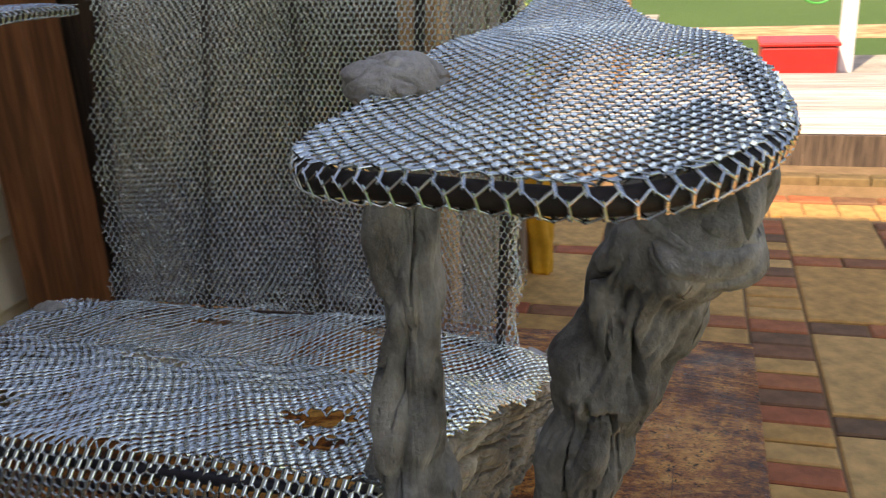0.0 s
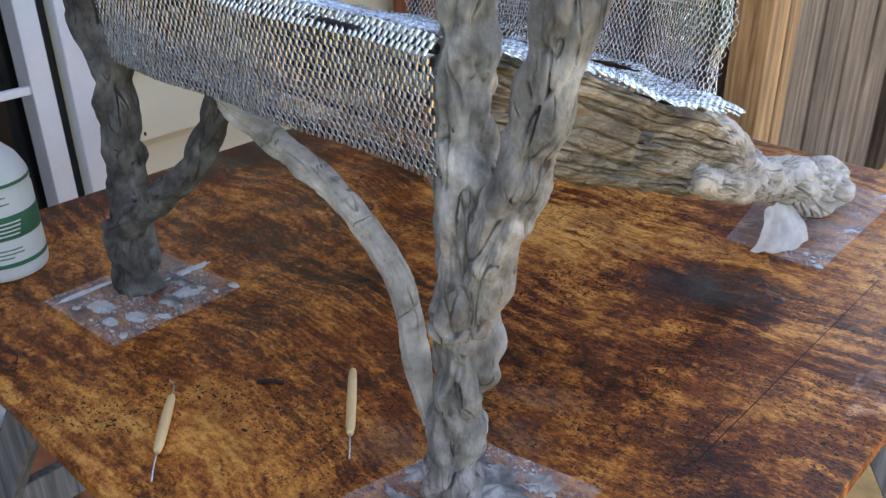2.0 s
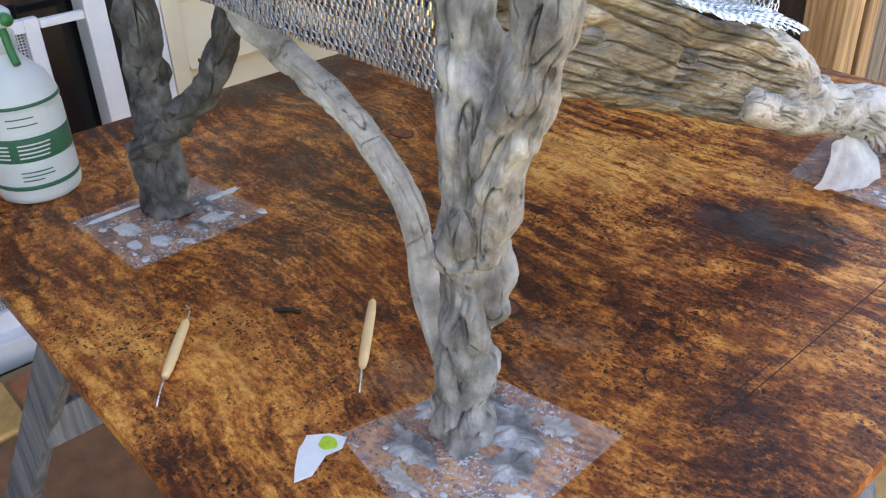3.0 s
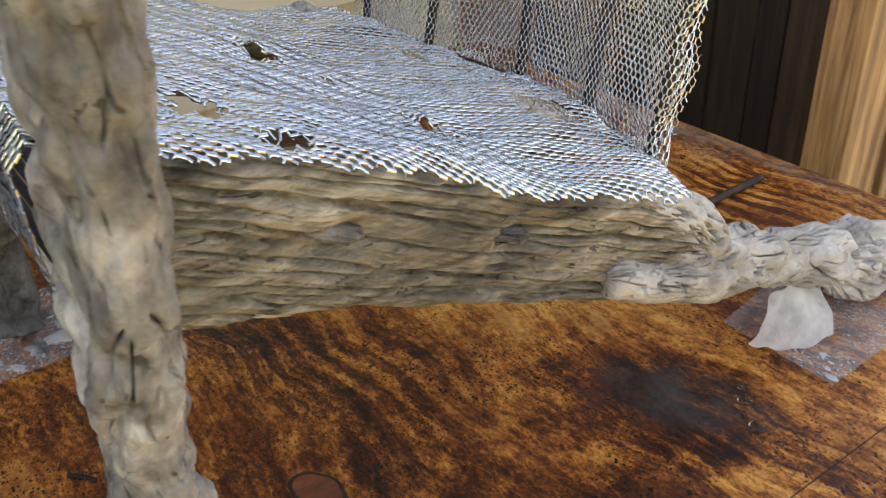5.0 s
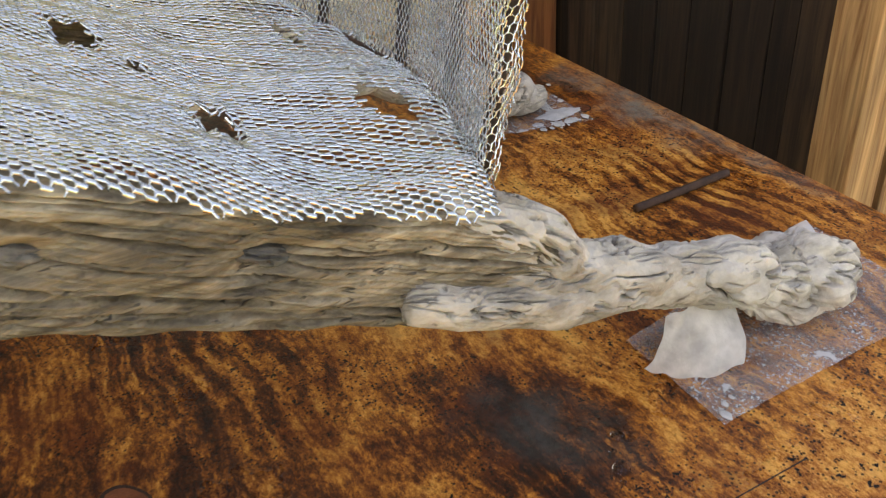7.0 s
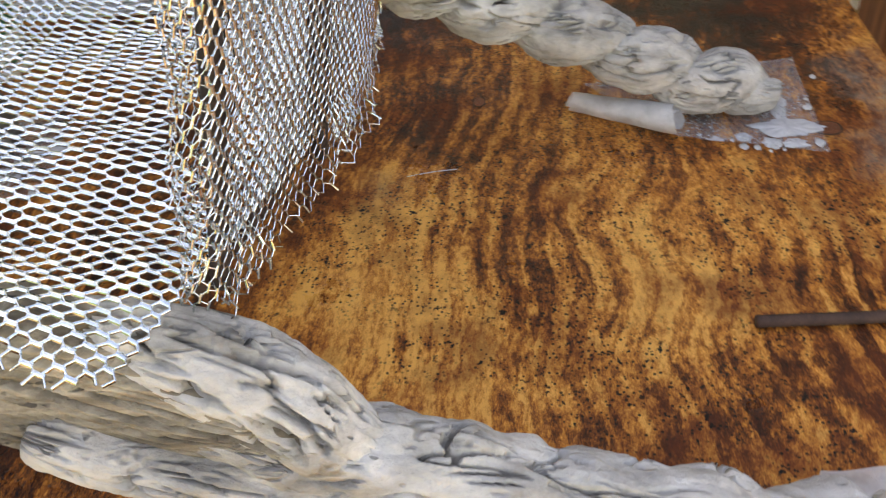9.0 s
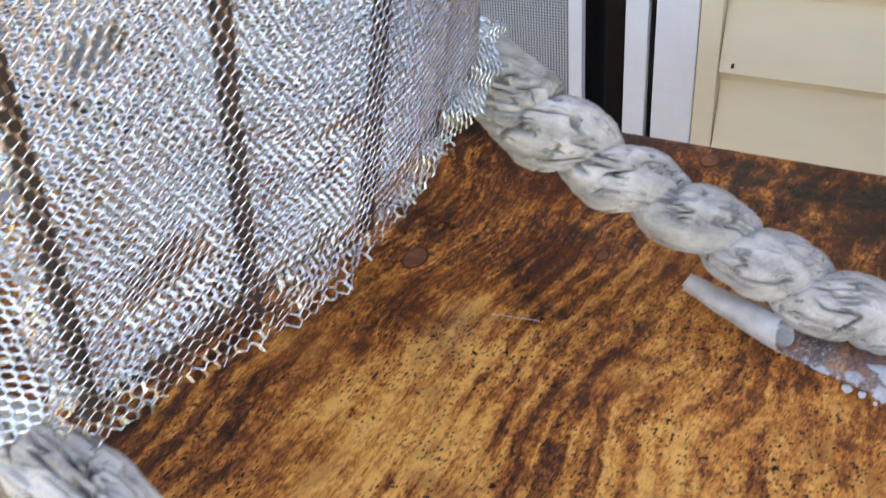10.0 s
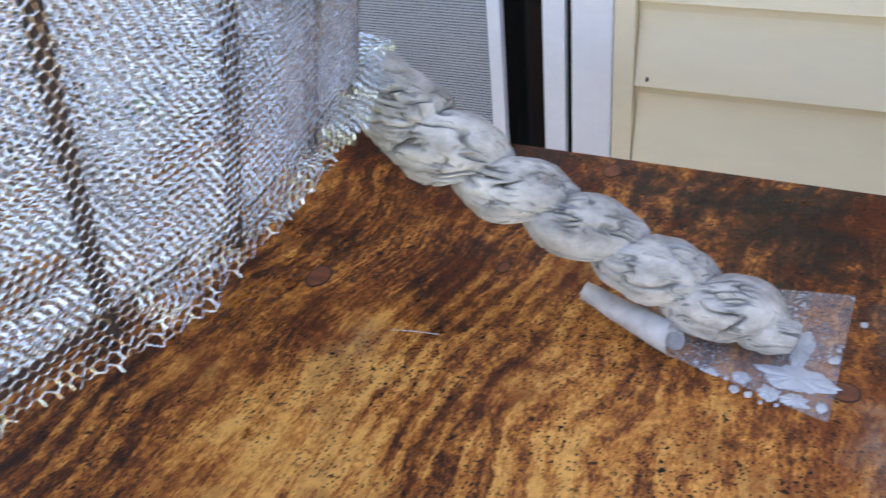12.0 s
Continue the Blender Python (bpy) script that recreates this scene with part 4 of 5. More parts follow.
def apron(name, x, half, material, seed, y_from=0.60, lean=0.0, y_to=1.10):
    """A thick carved plank with running grain, knots and a wavy lower edge."""
    ny, nf = 260, 110
    verts = []
    knots = ((0.743, 1.094), (0.889, 1.039))
    ring = [(1, k / (nf - 1)) for k in range(nf)] + [(-1, 1 - k / 11) for k in range(12)]
    nz = len(ring)
    for y in np.linspace(y_from, y_to, ny):
        low = np.interp(y, (0.6, 0.72, 0.84, 0.99, 1.10, 1.15), (1.074, 1.041, 0.997, 0.935, 0.900, 0.888)) + 0.006 * noise.noise(Vector((y * 22, seed, 0)))
        high = min(seat_z(y) - 0.008, np.interp(y, (0.6, 1.0, 1.03, 1.15), (2.0, 1.2, 1.034, 0.945)))
        for side, v in ring:
            z = low + (high - low) * v
            round_off = 0.016 * (max(0.0, 1 - v / 0.12) ** 2 + max(0.0, 1 - (1 - v) / 0.10) ** 2)
            w = 0.0
            for ky, kz in knots:
                w += math.exp(-((y - ky) / 0.024) ** 2 - ((z - kz) / 0.011) ** 2)
            slope = z + 0.42 * (y - 0.8)
            run = slope * 92 + 0.3 * noise.noise(Vector((y * 6, z * 16, seed))) + 0.3 * noise.noise(Vector((y * 16, z * 40, seed + 3))) + w * 0.45
            g = noise.noise(Vector((y * 4.5, run, seed)))
            h = noise.noise(Vector((y * 18, run * 2.6, seed + 5)))
            d = -0.0105 * max(0.0, 1 - abs(g) / 0.14) - 0.0042 * max(0.0, 1 - abs(h) / 0.14) + 0.006 * noise.noise(Vector((y * 14, slope * 40, seed))) - 0.019 * min(w, 1)
            verts.append((x + lean * (y - y_from) + side * (half - round_off) + side * d * (1.0 if side > 0 else 0.3), y, z - TOP))
    faces = [(i * nz + j, i * nz + (j + 1) % nz, (i + 1) * nz + (j + 1) % nz, (i + 1) * nz + j) for i in range(ny - 1) for j in range(nz)]
    faces += [tuple(range(nz))[::-1], tuple(range((ny - 1) * nz, ny * nz))]
    return put(name, verts, faces, material, chair, "tan cement plank carved with wood grain and knots", True)


def armrest(side):
    along = np.array([0.441, 0.456, 0.48, 0.51, 0.55, 0.62, 0.72, 0.82, 0.92, 1.02, 1.12])
    inner = np.array([0.438, 0.403, 0.386, 0.380, 0.378, 0.378, 0.380, 0.385, 0.387, 0.388, 0.388])
    outer = np.array([0.490, 0.517, 0.533, 0.545, 0.552, 0.550, 0.531, 0.502, 0.465, 0.444, 0.432])
    flip = (lambda x: x) if side > 0 else (lambda x: 0.195 - x)

    def top(u, v):
        return 1.4245 + 0.003 * np.sin(v * 20) + 0.0015 * np.sin(u * 60)

    def sheet(u, v):
        return np.stack([flip(u), v, top(u, v) - TOP], -1)

    lath("armrest_lath", sheet, 0.375, 0.565, 0.415, 1.12, lambda u, v: (u > np.interp(v, along, inner) - 0.005) & (u < np.interp(v, along, outer) + 0.004) & (v > 0.436), chair, "galvanised diamond mesh armrest", seed=5 + side, tilt=-40.0, knuckle=-26.0, gain=lambda u, v: 0.85 + 0 * u, bond=lambda u, v: 0.8 + 0 * u)
    loop = np.array([(a, v) for a, v in zip(inner, along)][::-1] + [(b, v) for b, v in zip(outer, along)])
    line = curve([(x, y, 0) for x, y in loop], 0.004)[:, :2]
    run = np.r_[0, np.cumsum(np.linalg.norm(np.diff(line, axis=0), axis=1))]
    way = np.gradient(line, axis=0)
    way /= np.linalg.norm(way, axis=1)[:, None]
    R = 0.0066

    def rim(u, v):
        x, y = np.interp(u, run, line[:, 0]), np.interp(u, run, line[:, 1])
        ox, oy = -np.interp(u, run, way[:, 1]), np.interp(u, run, way[:, 0])
        f = v / R
        return np.stack([flip(x - ox * R * np.sin(f)), y - oy * R * np.sin(f), top(x, y) - R * (1 - np.cos(f)) - TOP], -1)

    lath("armrest_rim", rim, 0.0, run[-1], -0.004, R * 3.5, lambda u, v: u > 0, chair, "lath edge wrapped round the rod", wide=0.0088, high=0.0160, seed=15 + side, gain=lambda u, v: 0.7 + 0 * u)
    tube("rod", down([(flip(x), y, top(x, y) - 0.0070) for x, y in loop]), 0.0047, ROD, chair, "rusty rod loop round the armrest")


build_chair()

# ---- things on the table ----
def film_sheet(name, corners, label, seed):
    """A wrinkled square of clear plastic lying on the table."""
    n = 30
    c = [Vector((*p, 0)) for p in corners]
    mid = sum(c, Vector()) / 4
    t = thing(name, label, "plastic sheet", (mid.x, mid.y, TOP), "plastic sheets")
    verts = []
    for j in range(n + 1):
        for i in range(n + 1):
            u, v = i / n, j / n
            p = c[0] * (1 - u) * (1 - v) + c[1] * u * (1 - v) + c[2] * u * v + c[3] * (1 - u) * v - mid
            z = 0.0022 + 0.002 * noise.noise(Vector((p.x * 30 + seed, p.y * 30, 0))) + 0.001 * noise.noise(Vector((p.x * 90, p.y * 90, seed)))
            verts.append((p.x, p.y, max(0.0008, z)))
    faces = [(j * (n + 1) + i, j * (n + 1) + i + 1, (j + 1) * (n + 1) + i + 1, (j + 1) * (n + 1) + i) for j in range(n) for i in range(n)]
    put("film", verts, faces, FILM, t, "", True)
    return t


film_sheet("plastic_sheet", [(-0.304, 0.479), (-0.127, 0.491), (-0.131, 0.688), (-0.306, 0.670)], "clear plastic sheet with cement smears and painted sky reflections under a front leg", 1)
film_sheet("plastic_sheet", [(0.285, 0.500), (0.480, 0.470), (0.470, 0.690), (0.319, 0.661)], "clear plastic sheet with grey cement crumbs under a front leg", 2)
film_sheet("plastic_sheet", [(0.300, 1.272), (0.448, 1.269), (0.440, 1.60), (0.240, 1.612)], "clear plastic bag folded under a rear leg", 3)
film_sheet("plastic_sheet", [(-0.330, 1.33), (-0.205, 1.428), (-0.161, 1.588), (-0.371, 1.596)], "clear plastic bag with white smears under a rear leg", 4)

bottle = thing("plastic_bottle", "milky white plastic bottle with green printed label", "bottle", (-0.442, 0.492, TOP))
turned("body", [(0.050, 0.0), (0.056, 0.004), (0.058, 0.012), (0.058, 0.128), (0.0565, 0.132), (0.0565, 0.136), (0.058, 0.140), (0.056, 0.152), (0.047, 0.172), (0.030, 0.190), (0.022, 0.200), (0.020, 0.212)], PLASTIC_WHITE, bottle)
label_band = turned("label_band", [(0.0582, 0.066), (0.0585, 0.067), (0.0585, 0.100), (0.0582, 0.101)], LABEL_GREEN, bottle, "dark green label band")
turned("label_line", [(0.0582, 0.142), (0.0585, 0.1425), (0.0580, 0.146), (0.0576, 0.1465)], LABEL_GREEN, bottle)
turned("label_line", [(0.0582, 0.024), (0.0585, 0.0245), (0.0585, 0.030), (0.0582, 0.0305)], LABEL_GREEN, bottle)
head = turned("spray_head", [(0.020, 0.208), (0.022, 0.210), (0.022, 0.232), (0.017, 0.236), (0.015, 0.262), (0.012, 0.268)], PLASTIC_WHITE, bottle, "white plastic spray head")
part("nozzle", box(-0.012, 0.058, -0.011, 0.011, 0.250, 0.274, 0.005), PLASTIC_WHITE, head)
tube("trigger", [(0.030, 0, 0.252), (0.040, 0, 0.236), (0.046, 0, 0.216), (0.058, 0, 0.202)], 0.0055, CAP_GREEN, head, "green plastic trigger", 10)
tube("nozzle_tip", [(0.054, 0, 0.263), (0.062, 0, 0.263), (0.070, 0, 0.263)], 0.008, CAP_GREEN, head, "green nozzle tip", 14)


def clay_tool(a, b, hook):
    """A turned wooden handle with a steel needle; some have a wire hook at the other end."""
    a, b = Vector((*a, 0.0075)), Vector((*b, 0.0075))
    d = (b - a).normalized()
    t = thing("clay_tool", "pale wooden clay tool with a steel needle lying on the table", "tool", (a.x, a.y, TOP), "clay tools")
    turn = d.to_track_quat("Z", "Y").to_matrix()
    length = (b - a).length
    h0, h1 = (0.028, length - 0.037) if hook else (0.0, length - 0.032)
    turned("handle", [(0.003, h0), (0.0044, h0 + 0.003), (0.0054, h0 + 0.02), (0.0058, (h0 + h1) / 2), (0.0055, h1 - 0.015), (0.0042, h1 - 0.003), (0.003, h1)], HANDLE_WOOD, t, "", 20, (0, 0, 0.0075), turn)
    p = [Vector((0, 0, 0.0075)) + d * s for s in (h1 - 0.004, h1 + 0.015, length)]
    p[2].z = 0.0015
    tube("needle", p, 0.0011, STEEL_BRIGHT, t, "thin steel needle", 8)
    if hook:
        side = Vector((-d.y, d.x, 0))
        q = Vector((0, 0, 0.0075))
        tube("wire_hook", [q + d * 0.030, q + d * 0.012, q + d * 0.004 - side * 0.002, q - side * 0.007 + Vector((0, 0, 0.002))], 0.0011, STEEL_BRIGHT, t, "bent steel wire tip", 8)


clay_tool((0.003, 0.499), (0.127, 0.393), True)
clay_tool((0.140, 0.654), (0.250, 0.551), False)

bar = thing("iron_bar", "short rusty ribbed iron bar lying on the table", "bar", (0.094, 1.538, TOP))
tube("bar", [(0.002, -0.084, 0.006), (0.0, 0.0, 0.006), (-0.003, 0.083, 0.006)], 0.0056, RUST, bar, "", 12, 0.003, 0.10)
twig = thing("twig", "short dark twig lying on the table", "twig", (0.080, 0.577, TOP))
tube("stick", [(-0.012, -0.010, 0.002), (0.0, 0.001, 0.0028), (0.013, 0.010, 0.002)], 0.0022, TWIG, twig, "", 8, 0.003, 0.2)


def arc_bars(parent, name, radius, spans, z0, z1, material, label=""):
    """A curved strip of print on the bottle."""
    for a0, a1 in spans:
        n = max(2, int(abs(a1 - a0) / 4))
        verts = []
        for k in range(n + 1):
            a = radians(a0 + (a1 - a0) * k / n)
            verts += [(radius * math.cos(a), radius * math.sin(a), z0), (radius * math.cos(a), radius * math.sin(a), z1)]
        put(name, verts, [(2 * k, 2 * k + 2, 2 * k + 3, 2 * k + 1) for k in range(n)], material, parent, label)


for z in (0.072, 0.078, 0.084, 0.090):
    arc_bars(label_band, "print_bar", 0.0589, [(-75, -42), (-30, 8 + 300 * (z - 0.07))], z, z + 0.0022, LABEL_WHITE)
for z in (0.038, 0.044, 0.050, 0.118, 0.128):
    arc_bars(bottle, "print_bar", 0.0586, [(-35, 10 - 300 * (z - 0.04) % 17)], z, z + 0.0018, LABEL_GREEN)
arc_bars(bottle, "label_panel", 0.0584, [(-45, 20)], 0.106, 0.138, LABEL_WHITE)

# folded and curled edges of the plastic
def film_patch(parent, name, rows, material, label):
    n = len(rows[0])
    verts = [p for r in rows for p in r]
    put(name, verts, [(j * n + i, j * n + i + 1, (j + 1) * n + i + 1, (j + 1) * n + i) for j in range(len(rows) - 1) for i in range(n - 1)], material, parent, label, True)


def milky_film():
    k = Nodes("milky_crumpled_film", 0.45)
    clear = k.add("ShaderNodeBsdfTransparent")
    both = k.add("ShaderNodeMixShader")
    k.b.inputs["Base Color"].default_value = (0.66, 0.64, 0.60, 1)
    k.bump(k.noise(60, 4, 0.6, None, 1.5), 0.6, 0.004)
    k.link(k.ramp(k.noise(26, 4), (0.35, 0.5), (0.65, 0.88)), both.inputs[0])
    k.link(clear.outputs[0], both.inputs[1])
    k.link(k.b.outputs[0], both.inputs[2])
    k.link(both.outputs[0], k.t.nodes["Material Output"].inputs["Surface"])
    return k.m


MILKY = milky_film()


def folded_flap():
    t = thing("plastic_flap", "milky folded corner of a plastic bag beside a rear leg", "plastic sheet", (0.338, 1.272, TOP))
    low = [Vector(p) for p in ((0.346, 1.258, 0.753), (0.372, 1.272, 0.753), (0.392, 1.300, 0.754), (0.398, 1.345, 0.755))]
    high = [Vector(p) for p in ((0.350, 1.276, 0.815), (0.356, 1.300, 0.822), (0.356, 1.332, 0.812), (0.354, 1.368, 0.795))]
    rows = []
    for j in range(17):
        v, row = j / 16, []
        for u in np.linspace(0, 2.999, 28):
            i, f = int(u), u - int(u)
            p = (low[i].lerp(low[i + 1], f)).lerp(high[i].lerp(high[i + 1], f), v) - Vector((0.338, 1.272, TOP))
            p += Vector((0.007 * math.sin(v * 3.1) + 0.004 * noise.noise(Vector((u * 1.6, v * 2.5, 3))), 0, 0.003 * noise.noise(Vector((u * 2.0, v * 3.0, 9)))))
            row.append(tuple(p))
        rows.append(row)
    film_patch(t, "flap", rows, MILKY, "milky plastic fold")
    t = thing("plastic_flap", "whitened corner of a plastic bag raised behind a rear leg", "plastic sheet", (0.275, 1.53, TOP))
    a, b, c, d = (Vector(p) for p in ((0.318, 1.43, 0.760), (0.330, 1.56, 0.764), (0.262, 1.580, 0.778), (0.250, 1.47, 0.753)))
    rows = [[tuple(a.lerp(b, u).lerp(d.lerp(c, u), v) + Vector((0, 0, 0.004 * noise.noise(Vector((u * 4, v * 4, 1))))) - Vector((0.275, 1.53, TOP))) for u in np.linspace(0, 1, 16)] for v in np.linspace(0, 1, 16)]
    film_patch(t, "flap", rows, MILKY, "cement-whitened plastic corner")
    t = thing("plastic_curl", "milky plastic bag edge folded up and curled beside a rear leg", "plastic sheet", (-0.243, 1.363, TOP))
    a, b = Vector((-0.030, -0.052, 0)), Vector((0.029, 0.066, 0))
    d = (b - a).normalized()
    side = d.cross(Vector((0, 0, 1)))
    rows = []
    for j in range(56):
        ang = j / 55 * 10.0
        row = []
        for u in np.linspace(0.05 * math.sin(ang * 0.9), 1 + 0.05 * math.sin(ang * 1.3 + 1), 26):
            big = 0.0125 + 0.0065 * u
            r = big * (1 - 0.062 * ang) * (1 + 0.20 * noise.noise(Vector((u * 2.2, ang * 0.6, 2))))
            row.append(tuple(a + (b - a) * u + Vector((0, 0, 0.0015 + big)) + side * r * math.sin(ang + 0.5) - Vector((0, 0, r * math.cos(ang + 0.5)))))
        rows.append(row)
    film_patch(t, "curl", rows, MILKY, "rolled milky plastic")


folded_flap()


def paper_scrap():
    t = thing("paper_scrap", "torn white paper scrap with a lime green spot", "paper", (0.288, 0.474, TOP))
    ring = [(-0.024, 0.004), (-0.010, 0.022), (0.004, 0.030), (0.013, 0.018), (0.010, 0.002), (0.022, -0.022), (0.018, -0.038), (0.004, -0.028), (-0.014, -0.012), (-0.018, -0.004)]
    n = len(ring)
    sheet = put("sheet", [(x, y, 0.0002) for x, y in ring] + [(x, y, 0.0012) for x, y in ring], [tuple(range(n, 2 * n))[::-1]] + [(i, (i + 1) % n, n + (i + 1) % n, n + i) for i in range(n)], PAPER, t)
    m = 18
    spot = [(-0.001 + 0.0095 * math.cos(a) * (1 + 0.15 * math.sin(3 * a)), 0.012 + 0.0085 * math.sin(a)) for a in np.linspace(0, 2 * math.pi, m, endpoint=False)]
    put("ink_spot", [(x, y, 0.0016) for x, y in spot], [tuple(range(m))], LIME, sheet, "lime green ink spot")


paper_scrap()


def crumbs():
    """Flattened lumps of set cement round the foot of a front leg, and small white crumbs."""
    rng = random.Random(5)
    for x, y, rx, ry, h, m in ((0.392, 0.626, 0.040, 0.022, 0.0018, CEMENT_GREY), (0.345, 0.540, 0.032, 0.016, 0.0016, CEMENT_GREY), (0.425, 0.588, 0.020, 0.024, 0.0016, CEMENT_GREY), (0.372, 0.505, 0.026, 0.010, 0.0014, CEMENT_PALE),
                               (0.420, 0.655, 0.018, 0.012, 0.0016, CEMENT_PALE), (0.318, 0.590, 0.012, 0.022, 0.0014, CEMENT_GREY), (0.438, 0.530, 0.014, 0.018, 0.0014, CEMENT_PALE), (0.355, 0.638, 0.018, 0.009, 0.0014, CEMENT_GREY),
                               (-0.205, 0.640, 0.042, 0.010, 0.003, CEMENT_GREY), (-0.170, 0.600, 0.024, 0.012, 0.003, CEMENT_GREY),
                               (-0.228, 0.527, 0.022, 0.013, 0.0016, WHITE_CEMENT), (-0.184, 0.515, 0.014, 0.008, 0.0016, WHITE_CEMENT), (-0.170, 0.545, 0.015, 0.012, 0.0016, WHITE_CEMENT), (-0.178, 0.628, 0.015, 0.024, 0.0016, WHITE_CEMENT), (-0.282, 0.532, 0.005, 0.042, 0.0026, WHITE_CEMENT),
                               (-0.229, 0.665, 0.008, 0.036, 0.0026, WHITE_CEMENT), (-0.214, 1.553, 0.019, 0.040, 0.0018, WHITE_CEMENT), (-0.262, 1.551, 0.030, 0.012, 0.0016, WHITE_CEMENT), (-0.184, 1.530, 0.010, 0.011, 0.0014, WHITE_CEMENT), (-0.182, 1.556, 0.009, 0.014, 0.0014, WHITE_CEMENT), (-0.198, 1.502, 0.009, 0.009, 0.0014, WHITE_CEMENT)):
        t = thing("cement_spill", "flat white cement spill on a plastic sheet" if m is WHITE_CEMENT else "flat grey cement spill at the foot of a leg", "cement spill", (x, y, TOP + 0.002), "cement spills")
        n, verts = 72, [(0, 0, h)]
        for ring in (0.5, 0.85, 1.0):
            for k in range(n):
                a = 2 * math.pi * k / n
                w = ring * (1 + (0.34 if m is WHITE_CEMENT else 0.55) * noise.noise(Vector((math.cos(a) * 1.8 + x * 50, math.sin(a) * 1.8, y * 30))) + (0.16 if m is WHITE_CEMENT else 0.40) * noise.noise(Vector((math.cos(a) * 6, math.sin(a) * 6 + x * 70, y * 30))))
                verts.append((rx * w * math.cos(a), ry * w * math.sin(a), h * (1 - ring ** 3) + 0.002 * noise.noise(Vector((a * 3, ring * 5, y * 40))) * (ring < 1)))
        faces = [(0, 1 + k, 1 + (k + 1) % n) for k in range(n)]
        for ring in range(2):
            faces += [(1 + ring * n + k, 1 + (ring + 1) * n + k, 1 + (ring + 1) * n + (k + 1) % n, 1 + ring * n + (k + 1) % n) for k in range(n)]
        put("spill", verts, faces, m, t, "", True)
    for x, y, size in ((0.440, 1.278, 0.0050), (0.428, 1.288, 0.0032), (0.425, 1.30, 0.0025), (-0.248, 0.502, 0.005), (-0.142, 0.569, 0.0045), (-0.143, 0.681, 0.006), (-0.139, 0.510, 0.0055), (-0.150, 0.600, 0.003), (-0.148, 0.655, 0.004), (-0.205, 0.500, 0.0025), (-0.160, 0.505, 0.0025),
                       (-0.177, 1.498, 0.0045), (-0.175, 1.513, 0.0035), (-0.179, 1.580, 0.0055), (-0.253, 1.585, 0.0050), (-0.270, 1.588, 0.0025), (-0.190, 1.488, 0.0022), (-0.168, 1.540, 0.0022), (-0.167, 1.525, 0.0020), (-0.321, 1.608, 0.0040), (0.41, 0.52, 0.003), (0.45, 0.56, 0.003), (0.33, 0.52, 0.0025)):
        bm = bmesh.new()
        bmesh.ops.create_icosphere(bm, subdivisions=2, radius=size)
        for v in bm.verts:
            v.co *= 1 + 0.5 * noise.noise(v.co * 160 + Vector((x * 90, y * 90, 0)))
            v.co.z *= 0.22
            v.co.x *= 1.6 if rng.random() < 0.6 else 1.0
        c = thing("cement_crumb", "small white crumb of cement on plastic film", "crumb", (x, y, TOP + 0.0035), "cement crumbs")
        part("crumb", bm, WHITE_CEMENT, c, "", True)


crumbs()


def drops():
    k = Nodes("clear_water", 0.05)
    k.b.inputs["Transmission Weight"].default_value, k.b.inputs["IOR"].default_value = 1.0, 1.33
    for x, y, r in ((0.439, 1.153, 0.0085), (0.405, 1.176, 0.0070), (0.418, 1.160, 0.004), (0.452, 1.145, 0.003), (0.39, 1.19, 0.003), (0.195, 1.1455, 0.006)):
        bm = bmesh.new()
        bmesh.ops.create_icosphere(bm, subdivisions=3, radius=r)
        for v in bm.verts:
            v.co.z *= 0.35
        d = thing("water_drop", "clear water drop on the stained plywood", "water drop", (x, y, TOP + r * 0.2), "water drops")
        part("drop", bm, k.m, d, "", True)


drops()
loop = thing("wire_loop", "small loop of thin rusty wire lying on the table", "wire", (-0.195, 0.385, TOP))
tube("wire", [(0.022 * math.cos(a) + 0.004 * a - 0.012, 0.013 * math.sin(a), 0.0016 + 0.0008 * a) for a in np.linspace(0.2, 6.0, 14)], 0.0009, RUST, loop, "", 6, 0.004)
tube("wire", [(-0.146, 1.122, 0.0012), (-0.152, 1.150, 0.0020), (-0.157, 1.178, 0.0012)], 0.0005, STEEL_BRIGHT, thing("wire_scrap", "thin scrap of bright wire on the table", "wire", (0, 0, TOP)), "", 6, 0.004)

# ---- garden beyond the patio ----
part_ground = thing("path", "pale sunlit concrete path beside the garden bed", "path", kind="structure")
part("slab", box(-0.62, 0.02, 5.06, 13.0, -0.08, 0.085, 0.01), CONCRETE, part_ground)
part("slab", box(0.02, 6.0, 7.3, 9.2, -0.08, 0.10, 0.01), CONCRETE, part_ground)

deck = thing("deck_step", "low wooden deck step in bright sun", "deck", (0, 5.36, 0))
# the sun reaches this riser, so its shade is in the wood colour
part("riser", box(0.02, 3.4, -0.02, 0.022, -0.05, 0.262, 0.004), WOOD_SHADED, deck, "weathered wooden riser board, its shade put into the colour")
# planks carry the sun's glare in their pale colour
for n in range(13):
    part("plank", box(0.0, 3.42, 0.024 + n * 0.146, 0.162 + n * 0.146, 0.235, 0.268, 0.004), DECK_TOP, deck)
part("joist", box(0.05, 0.09, 0.03, 1.9, -0.05, 0.233), DECK_WOOD, deck)
part("joist", box(3.3, 3.34, 0.03, 1.9, -0.05, 0.233), DECK_WOOD, deck)

edging = thing("garden_timber", "weathered timber edging of the garden bed", "timber", (0, 0, 0))
part("sleeper", beam((-0.60, 5.25, 0.13), (-0.86, 10.9, 0.13), 0.12, 0.14, 0.012), DECK_WOOD, edging)
bed = thing("garden_bed", "dark soil bed behind the timber edging", "soil", kind="structure")
part("soil", box(-3.6, -0.68, 4.6, 11.0, -0.08, 0.10), SOIL, bed)


